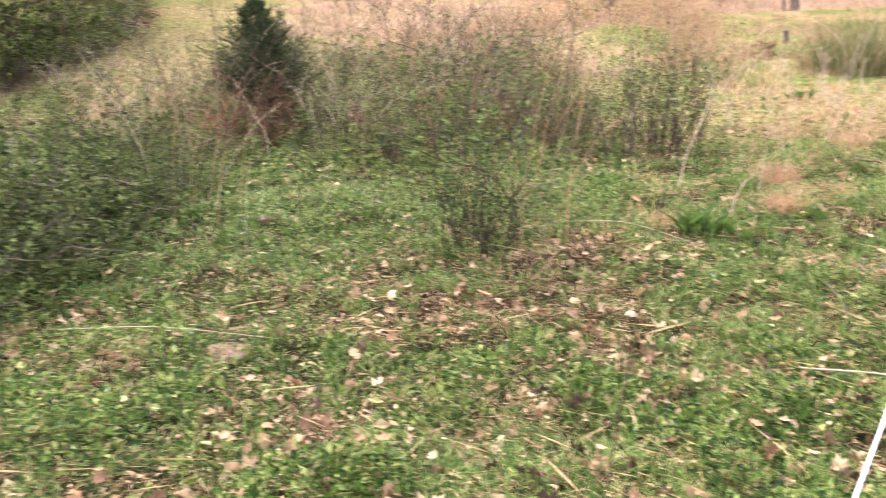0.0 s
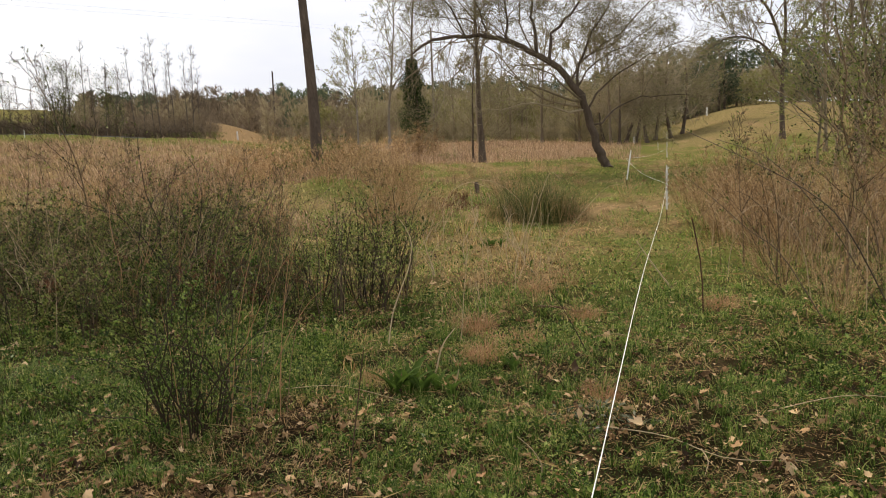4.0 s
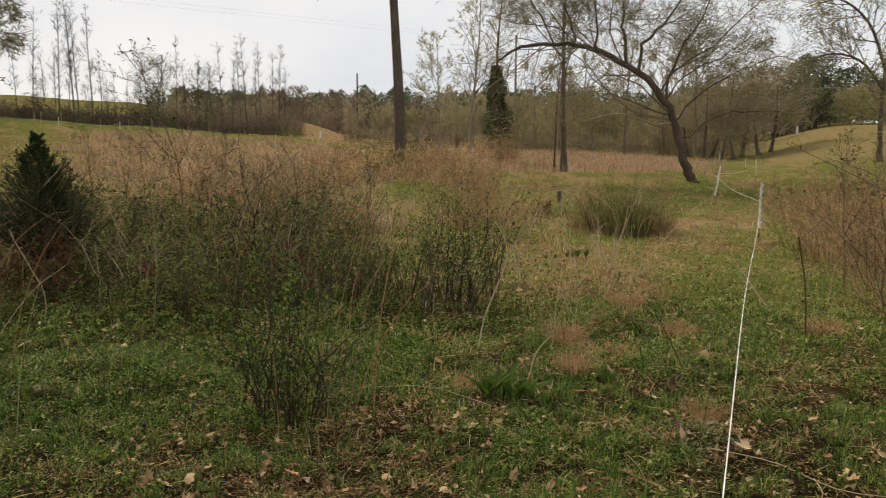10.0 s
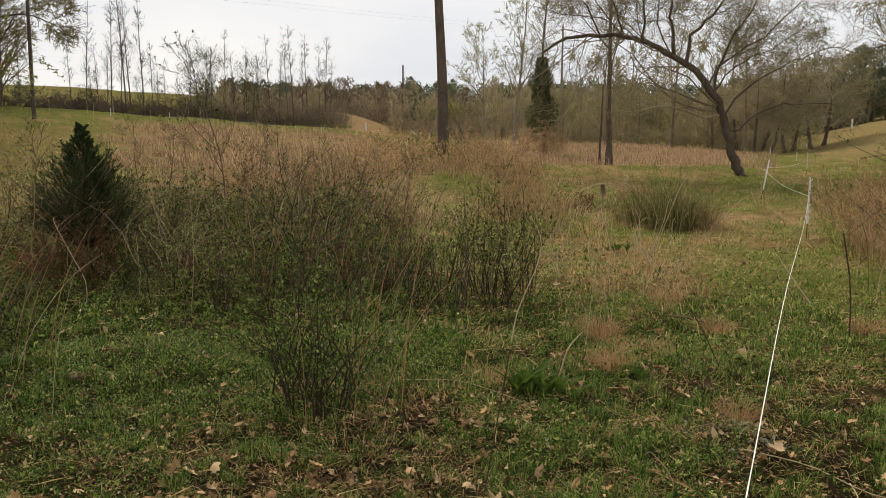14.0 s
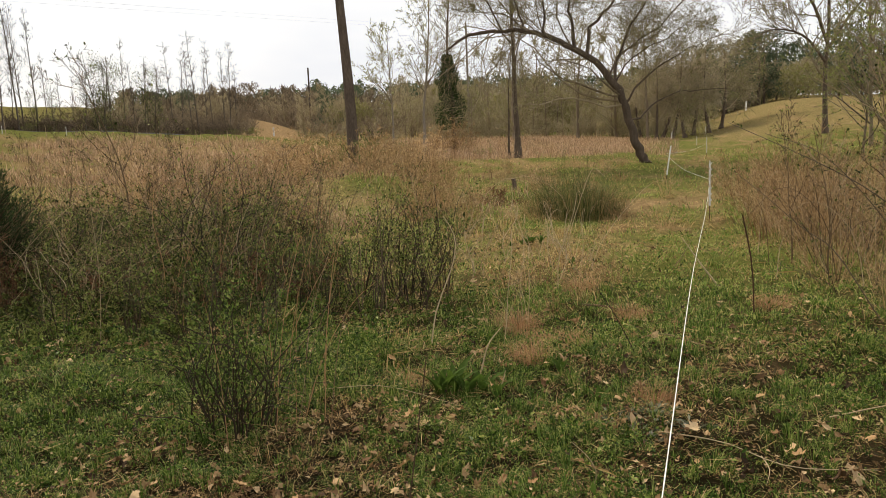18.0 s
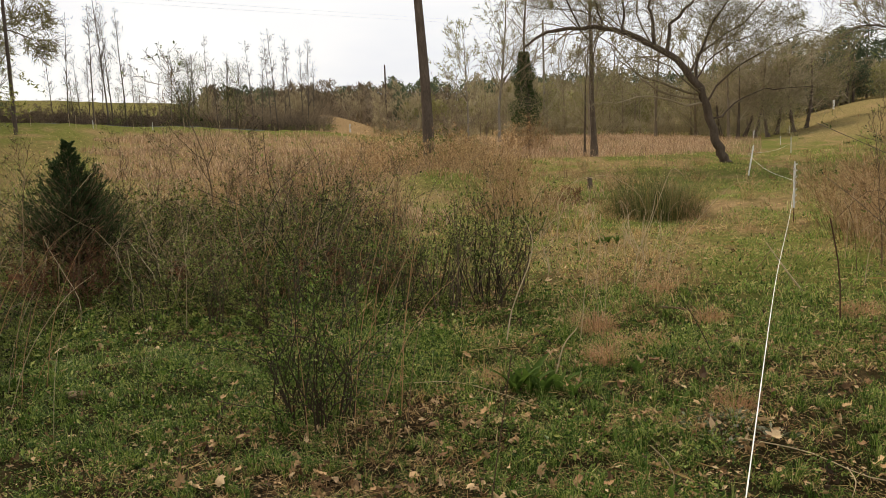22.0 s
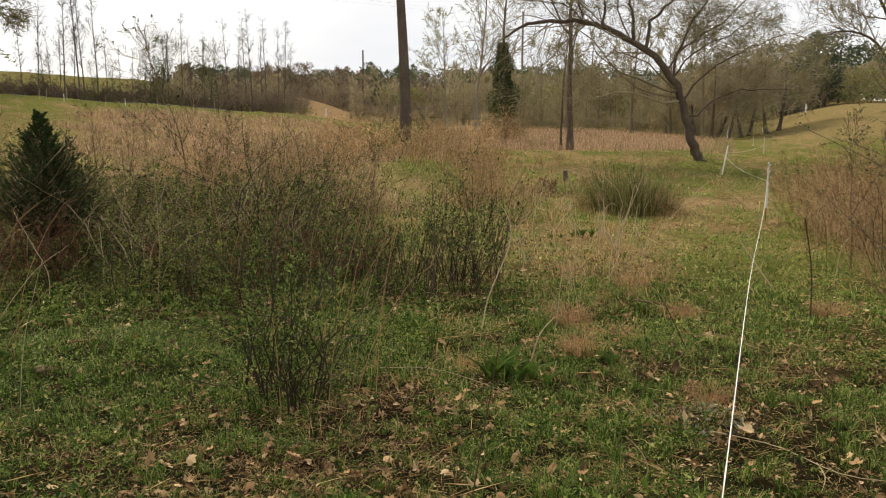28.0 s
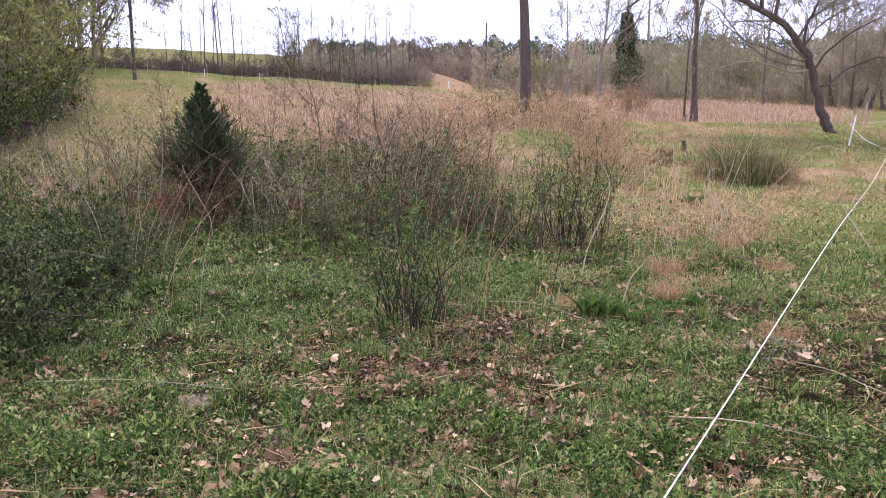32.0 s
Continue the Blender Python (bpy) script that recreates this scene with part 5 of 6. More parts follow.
big = [tree("spreading_tree", "large old tree with spreading limbs in early leaf", "field edge trees", curve([(0, 0, 0), (0.1, 0, 3), (-0.1, 0, 6), (0.2, 0, 10), (0, 0, 13)], 18), 0.15,
            [(10, (0.15, 0.98), (0.5, 1.1), (0.25, 0.45), 8, 0.13, 0.03), (7, (0.1, 0.95), (0.3, 0.8), (0.4, 0.8), 6, 0.14, 0.0), (4, (0.05, 0.95), (0.3, 0.8), (0.45, 0.9), 4, 0.15, -0.03)],
            leaf_mat=BUD, leaf=0.075, leaf_count=lc, least=0.008, haze=hz, haze_size=0.45, haze_wide=0.05,
            limbs=[(curve([(0.05, 0, 3.6), (1.6, 0, 4.9), (3.6, 0, 5.2), (5.2, 0, 4.6)], 12), 0.08), (curve([(0, 0, 4.6), (1.5, 0.3, 6.6), (3.5, 0.5, 7.6), (5.0, 0.5, 7.4)], 12), 0.09), (curve([(0, 0, 4.2), (-1.5, 0.3, 6.2), (-3.2, 0.5, 7.6)], 12), 0.09)]) for lc, hz in ((14, 6), (3, 1))]
big[0].matrix_basis = spot(*(float(v) for v in polar(-30.6, 74)), 0, 1.35)
copy_thing(big[0], spot(*(float(v) for v in polar(-33.2, 72)), 100, 1.4))
copy_thing(big[0], spot(*(float(v) for v in polar(-31.8, 79)), 160, 1.45))
copy_thing(big[0], spot(*(float(v) for v in polar(-36.0, 62)), 230, 1.2))
big[1].matrix_basis = spot(*(float(v) for v in polar(28.7, 48)), 200, 1.0)
copy_thing(big[1], spot(*(float(v) for v in polar(34, 60)), 30, 1.0))
right_green = [bush("green_shrub", "tall shrub in fresh green leaf at the brush's edge", "green shrubs", 3.2, 2.2, 26, 3, 0.05, CANE, BRIAR, 10, 0.0, 0.014)]
scatter(right_green, by_bearing([(36.8, 15, 0.9), (38.5, 13, 1.0), (36.5, 18, 1.0)]))
edge_trees = [slim("edge_tree", "tree in fresh yellow-green leaf at the field's edge", "edge trees", 7.5, 0.07, FRESH, 0.036, 24, 0.05, TWIG, 26, 0.08, 0.004, 3, length=(0.25, 0.42), haze=3, haze_size=0.2) for _ in range(2)]
scatter(edge_trees, by_bearing([(31.9, 22, 0.85), (33.4, 20, 0.85), (33.0, 26, 1.0), (35.5, 22, 1.0), (31.2, 34, 1.1), (34.5, 31, 1.1), (30.8, 28, 0.7), (36.5, 19, 0.8)]))

# ---- the grove in the hollow ----
grove = [tree("grove_tree", "small dark-stemmed grove tree with a dense twiggy crown", "grove trees", curve([(0, 0, 0), (dx, 0, 1.4), (dx * 1.6, 0, 3.2), (dx, 0, 6.2)], 12), 0.17,
              [(12, (0.3, 0.97), (0.6, 1.3), (0.35, 0.6), 6, 0.16, 0.03), (7, (0.1, 0.95), (0.3, 0.9), (0.4, 0.75), 4, 0.16, 0.0), (4, (0.1, 0.95), (0.4, 1.0), (0.45, 0.8), 3, 0.18, -0.04)], twig_mat=GROVE, leaf_mat=BUD, leaf=0.08, leaf_count=2, least=0.012, haze=5, haze_size=0.5, haze_wide=0.04) for dx in (0.3, -0.5)]
scatter(grove, by_bearing([(18.6, 74, 1.0), (19.6, 76, 1.1), (20.4, 75, 1.1), (21.9, 76, 1.15), (20.9, 79, 1.2), (19.0, 80, 1.1), (22.6, 79, 1.1), (17.6, 82, 1.0)]))


# ---- far woods, tree by tree ----
def far_pine(height):
    top = thing("far_pine", "dark green pine on the skyline", "pine tree", "skyline pines")
    g, gl = Geo(), Geo()
    tubes(g, curve([(0, 0, 0), (0.1, 0, height * 0.5), (0, 0, height * 0.96)], 6)[None], np.linspace(0.22, 0.04, 6)[None], 5)
    part("trunk", g, BARK, top)
    n = 34
    z = height * (0.05 + 0.93 * uni(0, 1, n))
    a, w = uni(0, 6.283, n), height * 0.27 * (1.25 - z / height) ** 0.5 * uni(0.4, 1.1, n)
    c = np.stack([w * np.cos(a), w * np.sin(a), z], -1)
    k = np.repeat(np.arange(n), 26)
    at = c[k] + rng.normal(0, 1, (len(k), 3)) * [0.42, 0.42, 0.26] * (height / 10)
    leaflets(gl, at, rng.normal(0, 1, (len(k), 3)), uni(0.3, 0.8, len(k)), 0.22)
    part("crown", gl, PINE, top, kind="stuff")
    return top


pines = [far_pine(h) for h in (10, 9, 11)]
scatter(pines, in_patch(16, (20.6, 25), (116, 132), 2.2, 0.82, 1.0) + in_patch(18, (25, 40), (116, 150), 3, 0.85, 1.05) + in_patch(9, (-4.5, -1), (120, 140), 2.5, 0.6, 0.75) + in_patch(14, (-13, -4), (150, 185), 3, 0.6, 0.72)
        + by_bearing([(-27.6, 82, 0.26), (-28.0, 83, 0.3), (-27.3, 84, 0.2), (-1.8, 112, .5)]))


def wood_belt(name, label, mat, rows, per, size, ratio, upright):
    """Far woods as one mass: crowns of small pieces, tree beside tree, in sectors of the land."""
    g = Geo()
    for n, a0, a1, r0, r1, h0, h1, wide in rows:
        x, y = polar(uni(a0, a1, n), uni(r0, r1, n))
        h = uni(h0, h1, n) * (0.85 + 0.3 * vnoise(x, y, 12, 51))
        k = np.repeat(np.arange(n), per)
        m = len(k)
        u, a = uni(0, 1, m) ** 0.8, uni(0, 6.283, m)
        w = wide * uni(0.7, 1.2, n)[k] * np.sqrt(np.maximum(1 - u ** 2.5, 0.02)) * np.sqrt(uni(0, 1, m)) * (0.6 + 0.8 * vnoise(a * 2 + k * 3.1, u * 5, 1.0, 52))
        at = np.stack([x[k] + w * np.cos(a), y[k] + w * np.sin(a), gz(x, y)[k] + h[k] * (0.02 + 0.95 * u)], -1)
        leaflets(g, at, rng.normal(0, 1, (m, 3)) + [0, 0, upright], size * rng.lognormal(0, 0.3, m), ratio, 0.1)
    tagged(part(name, g, mat), label, "woods", kind="stuff")


wood_belt("pine_woods", "far dark green pine woods along the skyline", PINE, [(70, -16, -3, 190, 240, 5.8, 7.6, 3.0), (60, -4, 6, 180, 235, 7.6, 9.2, 3.2), (80, 5, 22, 180, 235, 8.2, 10.0, 3.2), (60, 21, 42, 150, 200, 8, 10, 3.2)], 300, 0.62, 0.45, 0.2)
wood_belt("leafless_woods", "far leafless grey-brown woods", WOODS, [(70, 1, 22, 100, 145, 4.8, 6.6, 2.2), (40, 22, 42, 118, 145, 4.0, 6.0, 2.2)], 420, 0.6, 0.16, 1.4)
wood_belt("brown_woods", "far leafless dark brown woods", SCRUB, [(70, -11, 4, 122, 165, 4.6, 6.4, 2.4), (14, -16, -9, 100, 120, 3.0, 4.2, 2.0)], 420, 0.6, 0.16, 1.4)
wood_belt("budding_woods", "far woods hazed with olive new leaf", FAR_BUD, [(40, 4, 14, 96, 125, 3.5, 6.0, 2.4), (24, 12, 22, 96, 125, 3.0, 5.5, 2.4), (20, 22, 36, 114, 128, 3.0, 4.6, 2.2), (10, -3, 4, 110, 130, 3, 5, 2.2)], 420, 0.32, 0.5, 0.3)
bare_far = [slim("far_bare_tree", "leafless brown tree in the far woods", "far bare trees", h, 0.11, None, n=11, low=0.12, least=0.016, last=0, bark=WOODS, twig_mat=WOODS, length=(0.25, 0.45), haze=22, haze_size=0.3, haze_wide=0.09) for h in (6.5, 5.5, 7)]
scatter(bare_far, in_patch(22, (-17.5, -9), (80, 98), 1.5, 0.45, 0.65) + kept_clear(in_patch(30, (-11, 6), (88, 130), 2.2, 0.55, 0.8), -9, -5, 112) + in_patch(30, (2, 21), (84, 104), 2, 0.65, 0.95) + in_patch(16, (22, 40), (112, 130), 2, 0.55, 0.8) + by_bearing([(-5.3, 150, 1.1), (-5.6, 152, 1.0), (-2.9, 90, 0.95), (-2.0, 92, 0.8)]))
bud_far = [slim("far_budding_tree", "far tree in yellow-green new leaf", "far budding trees", h, 0.1, FAR_BUD, 0.055, 14, low=0.03, least=0.012, last=0, bark=SCRUB, twig_mat=WOODS, leaf_count=34, length=(0.25, 0.5), haze=8, haze_size=0.3, haze_wide=0.09) for h in (6.0, 7.0)]
scatter(bud_far, in_patch(30, (3, 21), (82, 104), 2, 0.55, 0.9) + in_patch(10, (21, 34), (112, 125), 2, 0.6, 0.8) + in_patch(6, (0, 5), (80, 104), 2, 0.45, 0.7) + in_patch(12, (7.5, 19), (72, 96), 2.5, 1.1, 1.5))
scrub = [bush("scrub_bush", "dense leafless tan scrub bush", "scrub bushes", h, 2.8, 11, 0, 0.1, WOODS, BUD, 5, -0.02, 0.018, fine=0, haze=22, low=0.05, haze_wide=0.11) for h in (2.0, 1.5)]
scatter(scrub, kept_clear(in_patch(24, (-10, 8), (76, 110), 2, 0.8, 1.4), -9, -5, 112) + in_patch(50, (4, 20), (79, 90), 1.5, 0.8, 1.5))
brown_scrub = [bush("brown_scrub_bush", "dense brown leafless scrub bush", "brown scrub", h, 2.6, 11, 0, 0.1, SCRUB, BUD, 5, 0.0, 0.016, fine=0, haze=22, low=0.05, haze_wide=0.11) for h in (2.3, 1.8)]
scatter(brown_scrub, in_patch(12, (23, 40), (108, 120), 2, 0.6, 1.0) + kept_clear(in_patch(30, (-18, -8.5), (74, 82), 1.0, 0.9, 1.3) + in_patch(30, (-18.5, -8), (80, 100), 1.5, 0.8, 1.2) + in_patch(26, (-8, 4), (82, 112), 1.5, 1.0, 1.6), -8.7, -5, 112) + in_patch(26, (-12, 3), (115, 150), 2.5, 1.6, 2.4))
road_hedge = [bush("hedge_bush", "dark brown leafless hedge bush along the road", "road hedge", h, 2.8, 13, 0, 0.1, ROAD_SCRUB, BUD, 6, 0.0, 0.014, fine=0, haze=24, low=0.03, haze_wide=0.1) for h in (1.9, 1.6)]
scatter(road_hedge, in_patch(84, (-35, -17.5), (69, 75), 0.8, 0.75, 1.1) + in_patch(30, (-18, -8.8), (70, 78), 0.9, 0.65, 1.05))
rust_brush = [bush("rust_brush", "tall rust-tan dead weeds and thin stems", "rust-tan brush", h, 1.3, 16, 0, 0.1, RUST_SEDGE, BUD, 6, 0.03, 0.006, category="weeds", fine=2, haze=5, low=0.2) for h in (1.3, 1.0)]
scatter(rust_brush, in_patch(22, (-7, 4), (24, 44), 1.2, 0.7, 1.25) + by_bearing([(5.0, 47, 1.4), (5.8, 46, 1.3), (5.4, 48, 1.5), (4.2, 46, 1.2)]))
green_scrub = [bush("leafy_scrub", "low scrub bush with dull green leaves", "leafy scrub", 1.6, 2.2, 14, 5, 0.05, WOODS, BRIAR, 6, -0.02, 0.012)]
scatter(green_scrub, in_patch(18, (-30, -8), (68.5, 73), 1.5, 0.5, 0.9) + by_bearing([(7.4, 42, 0.55), (-0.5, 40, 0.8), (1.5, 48, 0.9), (-3, 52, 0.9), (3.0, 44, 0.6), (9, 30, 0.35)]) + in_patch(10, (-10, 2), (56, 80), 2, 0.6, 1.0), 0.66)
# ---- fence ----
def fence_post():
    top = thing("fence_post", "white plastic step-in fence post in the grass", "fence post", "fence posts")
    height = 1.0
    g = Geo()
    tubes(g, curve([(0, 0, 0.26), (0, 0, height * 0.6), (0, 0, height)], 8)[None], np.r_[np.full(7, 0.016), 0.009][None], 8)
    part("shaft", g, WHITE_POLY, top)
    for k in range(7):
        z = 0.34 + (height - 0.4) * k / 6
        g = Geo()
        tubes(g, np.array([[(0.012, 0, z), (0.042, 0, z + 0.008), (0.046, 0, z + 0.03)]]), np.full((1, 3), 0.006), 5)
        part("wire_clip", g, WHITE_POLY, top)
    g = Geo()
    tubes(g, np.array([[(0, 0, -0.1), (0, 0, 0.1), (0, 0, 0.28)]]), np.full((1, 3), 0.007), 6)
    part("spike", g, RUST, top, "dark steel spike")
    return top


post = fence_post()
post.matrix_basis = spot(5.57, 13.74, 20, 1.0)
for x, y, s, tip, turn in [(7.25, 20.75, 1.0, 9, 95), (12.7, 31.8, 0.85, 0, 40), (17.4, 45.0, 0.65, 0, 10), (23.1, 65.0, 0.8, 3, 70), (26.4, 66.5, 0.8, 0, 0), (21.5, 60.5, 0.75, -5, 0)]:
    copy_thing(post, spot(x, y, turn, s, 0.02, tip))


def wire(points, thick=0.0024):
    g = Geo()
    n = 90
    P = curve(points, n)
    for off in (0.0, np.pi):
        w = np.arange(n) * 2.0 + off
        tubes(g, (P + np.stack([np.cos(w), 0 * w, np.sin(w)], -1) * thick * 0.3)[None], np.full((1, n), thick * 0.8), 5)
    tagged(part("fence_wire", g, POLYWIRE, smooth=True), "thin white twisted electric fence wire strung low over the grass", "fence wire", "fence wires")


wire([(5.56, 13.72, 0.52), (4.0, 9.95, 0.44), (2.3, 5.9, 0.45), (0.86, 2.35, 0.47), (-0.08, 0.04, 0.48), (-2.9, -6.9, 0.52)])
wire([(5.57, 13.74, 0.55), (6.4, 17.2, 0.55), (7.28, 20.75, 0.72)])
wire([(7.28, 20.75, 0.75), (10.0, 26.3, 0.62), (12.7, 31.8, 0.66)])


def stick(points, r, mat, name="stick", label="bleached dead stick lying in the grass", group="dead stalks", sides=5):
    """A stalk through places given over the ground: x, y and the height above it."""
    P = curve([(x, y, float(gz(x, y)) + h) for x, y, h in points], 12)
    g = Geo()
    tubes(g, P[None], np.linspace(r, r * 0.45, 12)[None], sides)
    tagged(part(name, g, mat, smooth=True), label, "stalk", group)


def rod(x, y, h):
    top = thing("steel_rod", "thin rusty steel rod standing in the grass", "rod")
    g = Geo()
    tubes(g, curve([(0.0, 0, -0.1), (-0.02, 0, h * 0.5), (-0.10, 0, h)], 6)[None], np.full((1, 6), 0.0055), 6)
    part("shaft", g, RUST, top)
    top.matrix_basis = spot(x, y)


rod(3.02, 6.5, 0.84)
# sticks crossed in the lane, and a branch on the ground
stick([(3.27, 7.8, 0.02), (3.14, 7.9, 0.24), (3.0, 8.0, 0.46)], 0.009, DEAD_CANE)
stick([(3.4, 9.33, 0.02), (3.36, 9.0, 0.2), (3.32, 8.6, 0.4)], 0.007, DEAD_CANE)
stick([(4.19, 9.75, 0.02), (4.0, 9.1, 0.25), (3.84, 8.4, 0.51)], 0.005, DEAD_CANE)
stick([(1.8, 5.62, 0.0), (1.66, 5.6, 0.26), (1.53, 5.58, 0.46)], 0.004, BRIAR_CANE, "dead_stalk", "dark leaning dead stem in the grass")
stick([(1.78, 7.0, 0.04), (1.95, 6.95, 0.05), (2.12, 6.88, 0.03)], 0.012, CANE, label="short mossy piece of bark in the grass")
stick([(0.73, 5.33, 0.02), (0.78, 5.3, 0.22), (0.86, 5.28, 0.33)], 0.006, DEAD_CANE)
stick([(0.8, 4.96, 0.02), (0.82, 4.95, 0.08), (0.83, 4.93, 0.14)], 0.005, DEAD_CANE)
stick([(0.1, 2.02, 0.0), (0.14, 2.04, 0.35), (0.2, 2.06, 0.7), (0.25, 2.07, 1.0)], 0.003, CANE, "dead_stalk", "single thin reddish-brown weed stem")
stick([(1.0, 3.61, 0.0), (0.99, 3.52, 0.08), (0.93, 3.42, 0.18), (0.86, 3.38, 0.27)], 0.0035, DEAD_CANE, "dead_stalk", "thin forked dead twig standing in the grass")
stick([(1.45, 4.1, 0.03), (1.66, 3.85, 0.07), (1.85, 3.6, 0.05), (2.15, 3.45, 0.06)], 0.0034, DEAD_CANE, label="crooked dead branch lying in the grass")
stick([(1.78, 3.72, 0.06), (1.76, 3.6, 0.05), (1.7, 3.5, 0.02)], 0.003, DEAD_CANE, label="crooked dead branch lying in the grass")
stick([(2.3, 4.1, 0.05), (2.6, 3.9, 0.1), (2.95, 3.85, 0.04)], 0.003, DEAD_CANE)
stick([(1.9, 6.0, 0.02), (2.1, 5.9, 0.06), (2.35, 5.6, 0.03)], 0.006, CANE, label="dark dead branch lying in the grass")
stick([(-2.2, 3.05, 0.1), (-1.7, 3.02, 0.09), (-1.2, 3.0, 0.1)], 0.0025, DEAD_CANE)
stick([(0.75, 3.1, 0.04), (1.05, 2.95, 0.08), (1.5, 2.9, 0.03)], 0.004, DEAD_CANE)
stick([(-0.2, 5.0, 0.05), (0.15, 4.95, 0.08), (0.6, 4.7, 0.03)], 0.0025, DEAD_CANE)
# tall bent stalks in the brush
stick([(0.47, 6.08, 0.0), (0.49, 6.08, 0.13), (0.52, 6.08, 0.27), (0.59, 6.07, 0.45), (0.64, 6.07, 0.58), (0.67, 6.06, 0.73), (0.65, 6.07, 0.84), (0.59, 6.07, 0.93)], 0.0058, DEAD_CANE, "dead_stalk", "tall bleached dead weed stalk")
stick([(1.01, 6.22, 0.0), (1.03, 6.22, 0.14), (1.05, 6.21, 0.39), (1.08, 6.21, 0.63), (1.09, 6.21, 0.84)], 0.0035, DEAD_CANE, "dead_stalk", "tall bleached dead weed stalk")
for k in range(80):
    a, r, h = float(rng.uniform(-35, 2)), float(rng.uniform(6.2, 12)), float(rng.uniform(0.6, 1.25))
    x, y = (float(v) for v in polar(a, max(r, 7.0 if a > -26 else 5.6)))
    lx, ly = float(rng.normal(0.12, 0.25)), float(rng.normal(0, 0.2))
    jx, jy = (float(v) for v in rng.normal(0, 0.05, 2))
    stick([(x, y, 0.0), (x + lx * 0.3 + jx, y + ly * 0.3, h * 0.35), (x + lx * 0.6 - jy, y + ly * 0.6, h * 0.65), (x + lx * 1.3, y + ly * 1.3, h), (x + lx * 1.5 + jx, y + ly * 1.4, h * 1.05)], float(rng.uniform(0.0016, 0.0036)), DEAD_CANE if k % 2 else CANE, "dead_stalk", "tall bleached dead weed stalk")
for k in range(34):
    a, r, h = float(rng.uniform(25, 37)), float(rng.uniform(7.5, 12)), float(rng.uniform(0.5, 1.2))
    x, y = (float(v) for v in polar(a, r))
    lx, ly = float(rng.normal(-0.12, 0.2)), float(rng.normal(0, 0.15))
    stick([(x, y, 0.0), (x + lx * 0.3, y + ly * 0.4, h * 0.7), (x + lx * 1.1, y + ly, h), (x + lx * 1.9, y + ly * 1.4, h * 0.75)], float(rng.uniform(0.003, 0.005)), DEAD_CANE if k % 2 else CANE, "bent_stalk", "bent bleached bramble stalk", "bent stalks")
for k in range(18):
    a, r, h = float(rng.uniform(4.5, 15.5)), float(rng.uniform(8.3, 12.0)), float(rng.uniform(0.5, 1.15))
    x, y = (float(v) for v in polar(a, r))
    lx, ly = float(rng.normal(0.06, 0.22)), float(rng.normal(0, 0.15))
    jx = float(rng.normal(0, 0.04))
    stick([(x, y, 0.0), (x + lx * 0.3 + jx, y + ly * 0.3, h * 0.35), (x + lx * 0.7 - jx, y + ly * 0.7, h * 0.75), (x + lx * 1.2, y + ly, h), (x + lx * 1.7 + jx, y + ly * 1.2, h * 0.94)], float(rng.uniform(0.003, 0.0055)), DEAD_CANE, "dry_weed_stalk", "dry tan weed stem standing in the grass", "dry weed stalks")


for k in range(15):
    x, y, h = -0.4 + float(rng.normal(0, 0.14)), 4.7 + float(rng.normal(0, 0.16)), float(rng.uniform(0.7, 1.15))
    lx = float(rng.normal(0.12, 0.1))
    stick([(x, y, 0.0), (x + lx * 0.4, y + 0.03, h * 0.45), (x + lx, y + 0.05, h * 0.8), (x + lx * 1.5, y + 0.05, h)], float(rng.uniform(0.0016, 0.0028)), TAN_FUZZ if k % 3 else CANE, "dead_stalk", "tall reddish-tan dead weed stalk beside the rose bush")


for k in range(11):
    a, r, h = float(rng.normal(-27.0, 1.6)), float(rng.normal(5.6, 0.3)), float(rng.uniform(0.5, 1.05))
    x, y = (float(v) for v in polar(a, r))
    lx = float(rng.normal(0.16, 0.12))
    stick([(x, y, 0.0), (x + lx * 0.4, y, h * 0.45), (x + lx, y + 0.02, h * 0.8), (x + lx * 1.6, y, h)], float(rng.uniform(0.0016, 0.0028)), DEAD_CANE if k % 3 == 0 else TAN_FUZZ, "dead_stalk", "tall tan dead weed stalk beside the edge bushes")


for k in range(34):
    a, r, h = float(rng.uniform(-13, 0.5)), float(rng.uniform(7.3, 9.0)), float(rng.uniform(0.6, 1.2))
    x, y = (float(v) for v in polar(a, r))
    lx, ly = float(rng.normal(0.1, 0.14)), float(rng.normal(0, 0.1))
    jx = float(rng.normal(0, 0.02))
    stick([(x, y, 0.0), (x + lx * 0.3 + jx, y + ly * 0.3, h * 0.4), (x + lx * 0.7 - jx, y + ly * 0.7, h * 0.75), (x + lx * 1.2, y + ly, h)], float(rng.uniform(0.002, 0.0038)), TAN_FUZZ, "rust_stalk", "upright rust-tan dead weed stalk in the thicket", "rust stalks")


def thorny_cane(points, r, sprigs):
    """A long briar cane with small leaves along it."""
    top = thing("thorny_cane", "long thorny briar cane with sprigs of new leaf", "briar", "thorny canes")
    P = curve([(x, y, float(gz(x, y)) + h) for x, y, h in points], 16)[None]
    R = np.linspace(r, r * 0.4, 16)[None]
    g, gl = Geo(), Geo()
    tubes(g, P, R, 5)
    part("cane", g, BRIAR_CANE, top, smooth=True)
    C, CR = sprout(P, R, sprigs, (0.3, 0.98), (0.6, 1.2), (0.03, 0.1), 4, 0.2, 0.05)
    g = Geo()
    tubes(g, C, CR, 3)
    part("side_twigs", g, BRIAR_CANE, top, kind="stuff")
    at, d = along(C, 7)
    leaflets(gl, at, d * 0.6 + rng.normal(0, 0.6, at.shape), uni(0.015, 0.032, len(at)), 0.5)
    part("leaves", gl, BRIAR, top, kind="stuff")


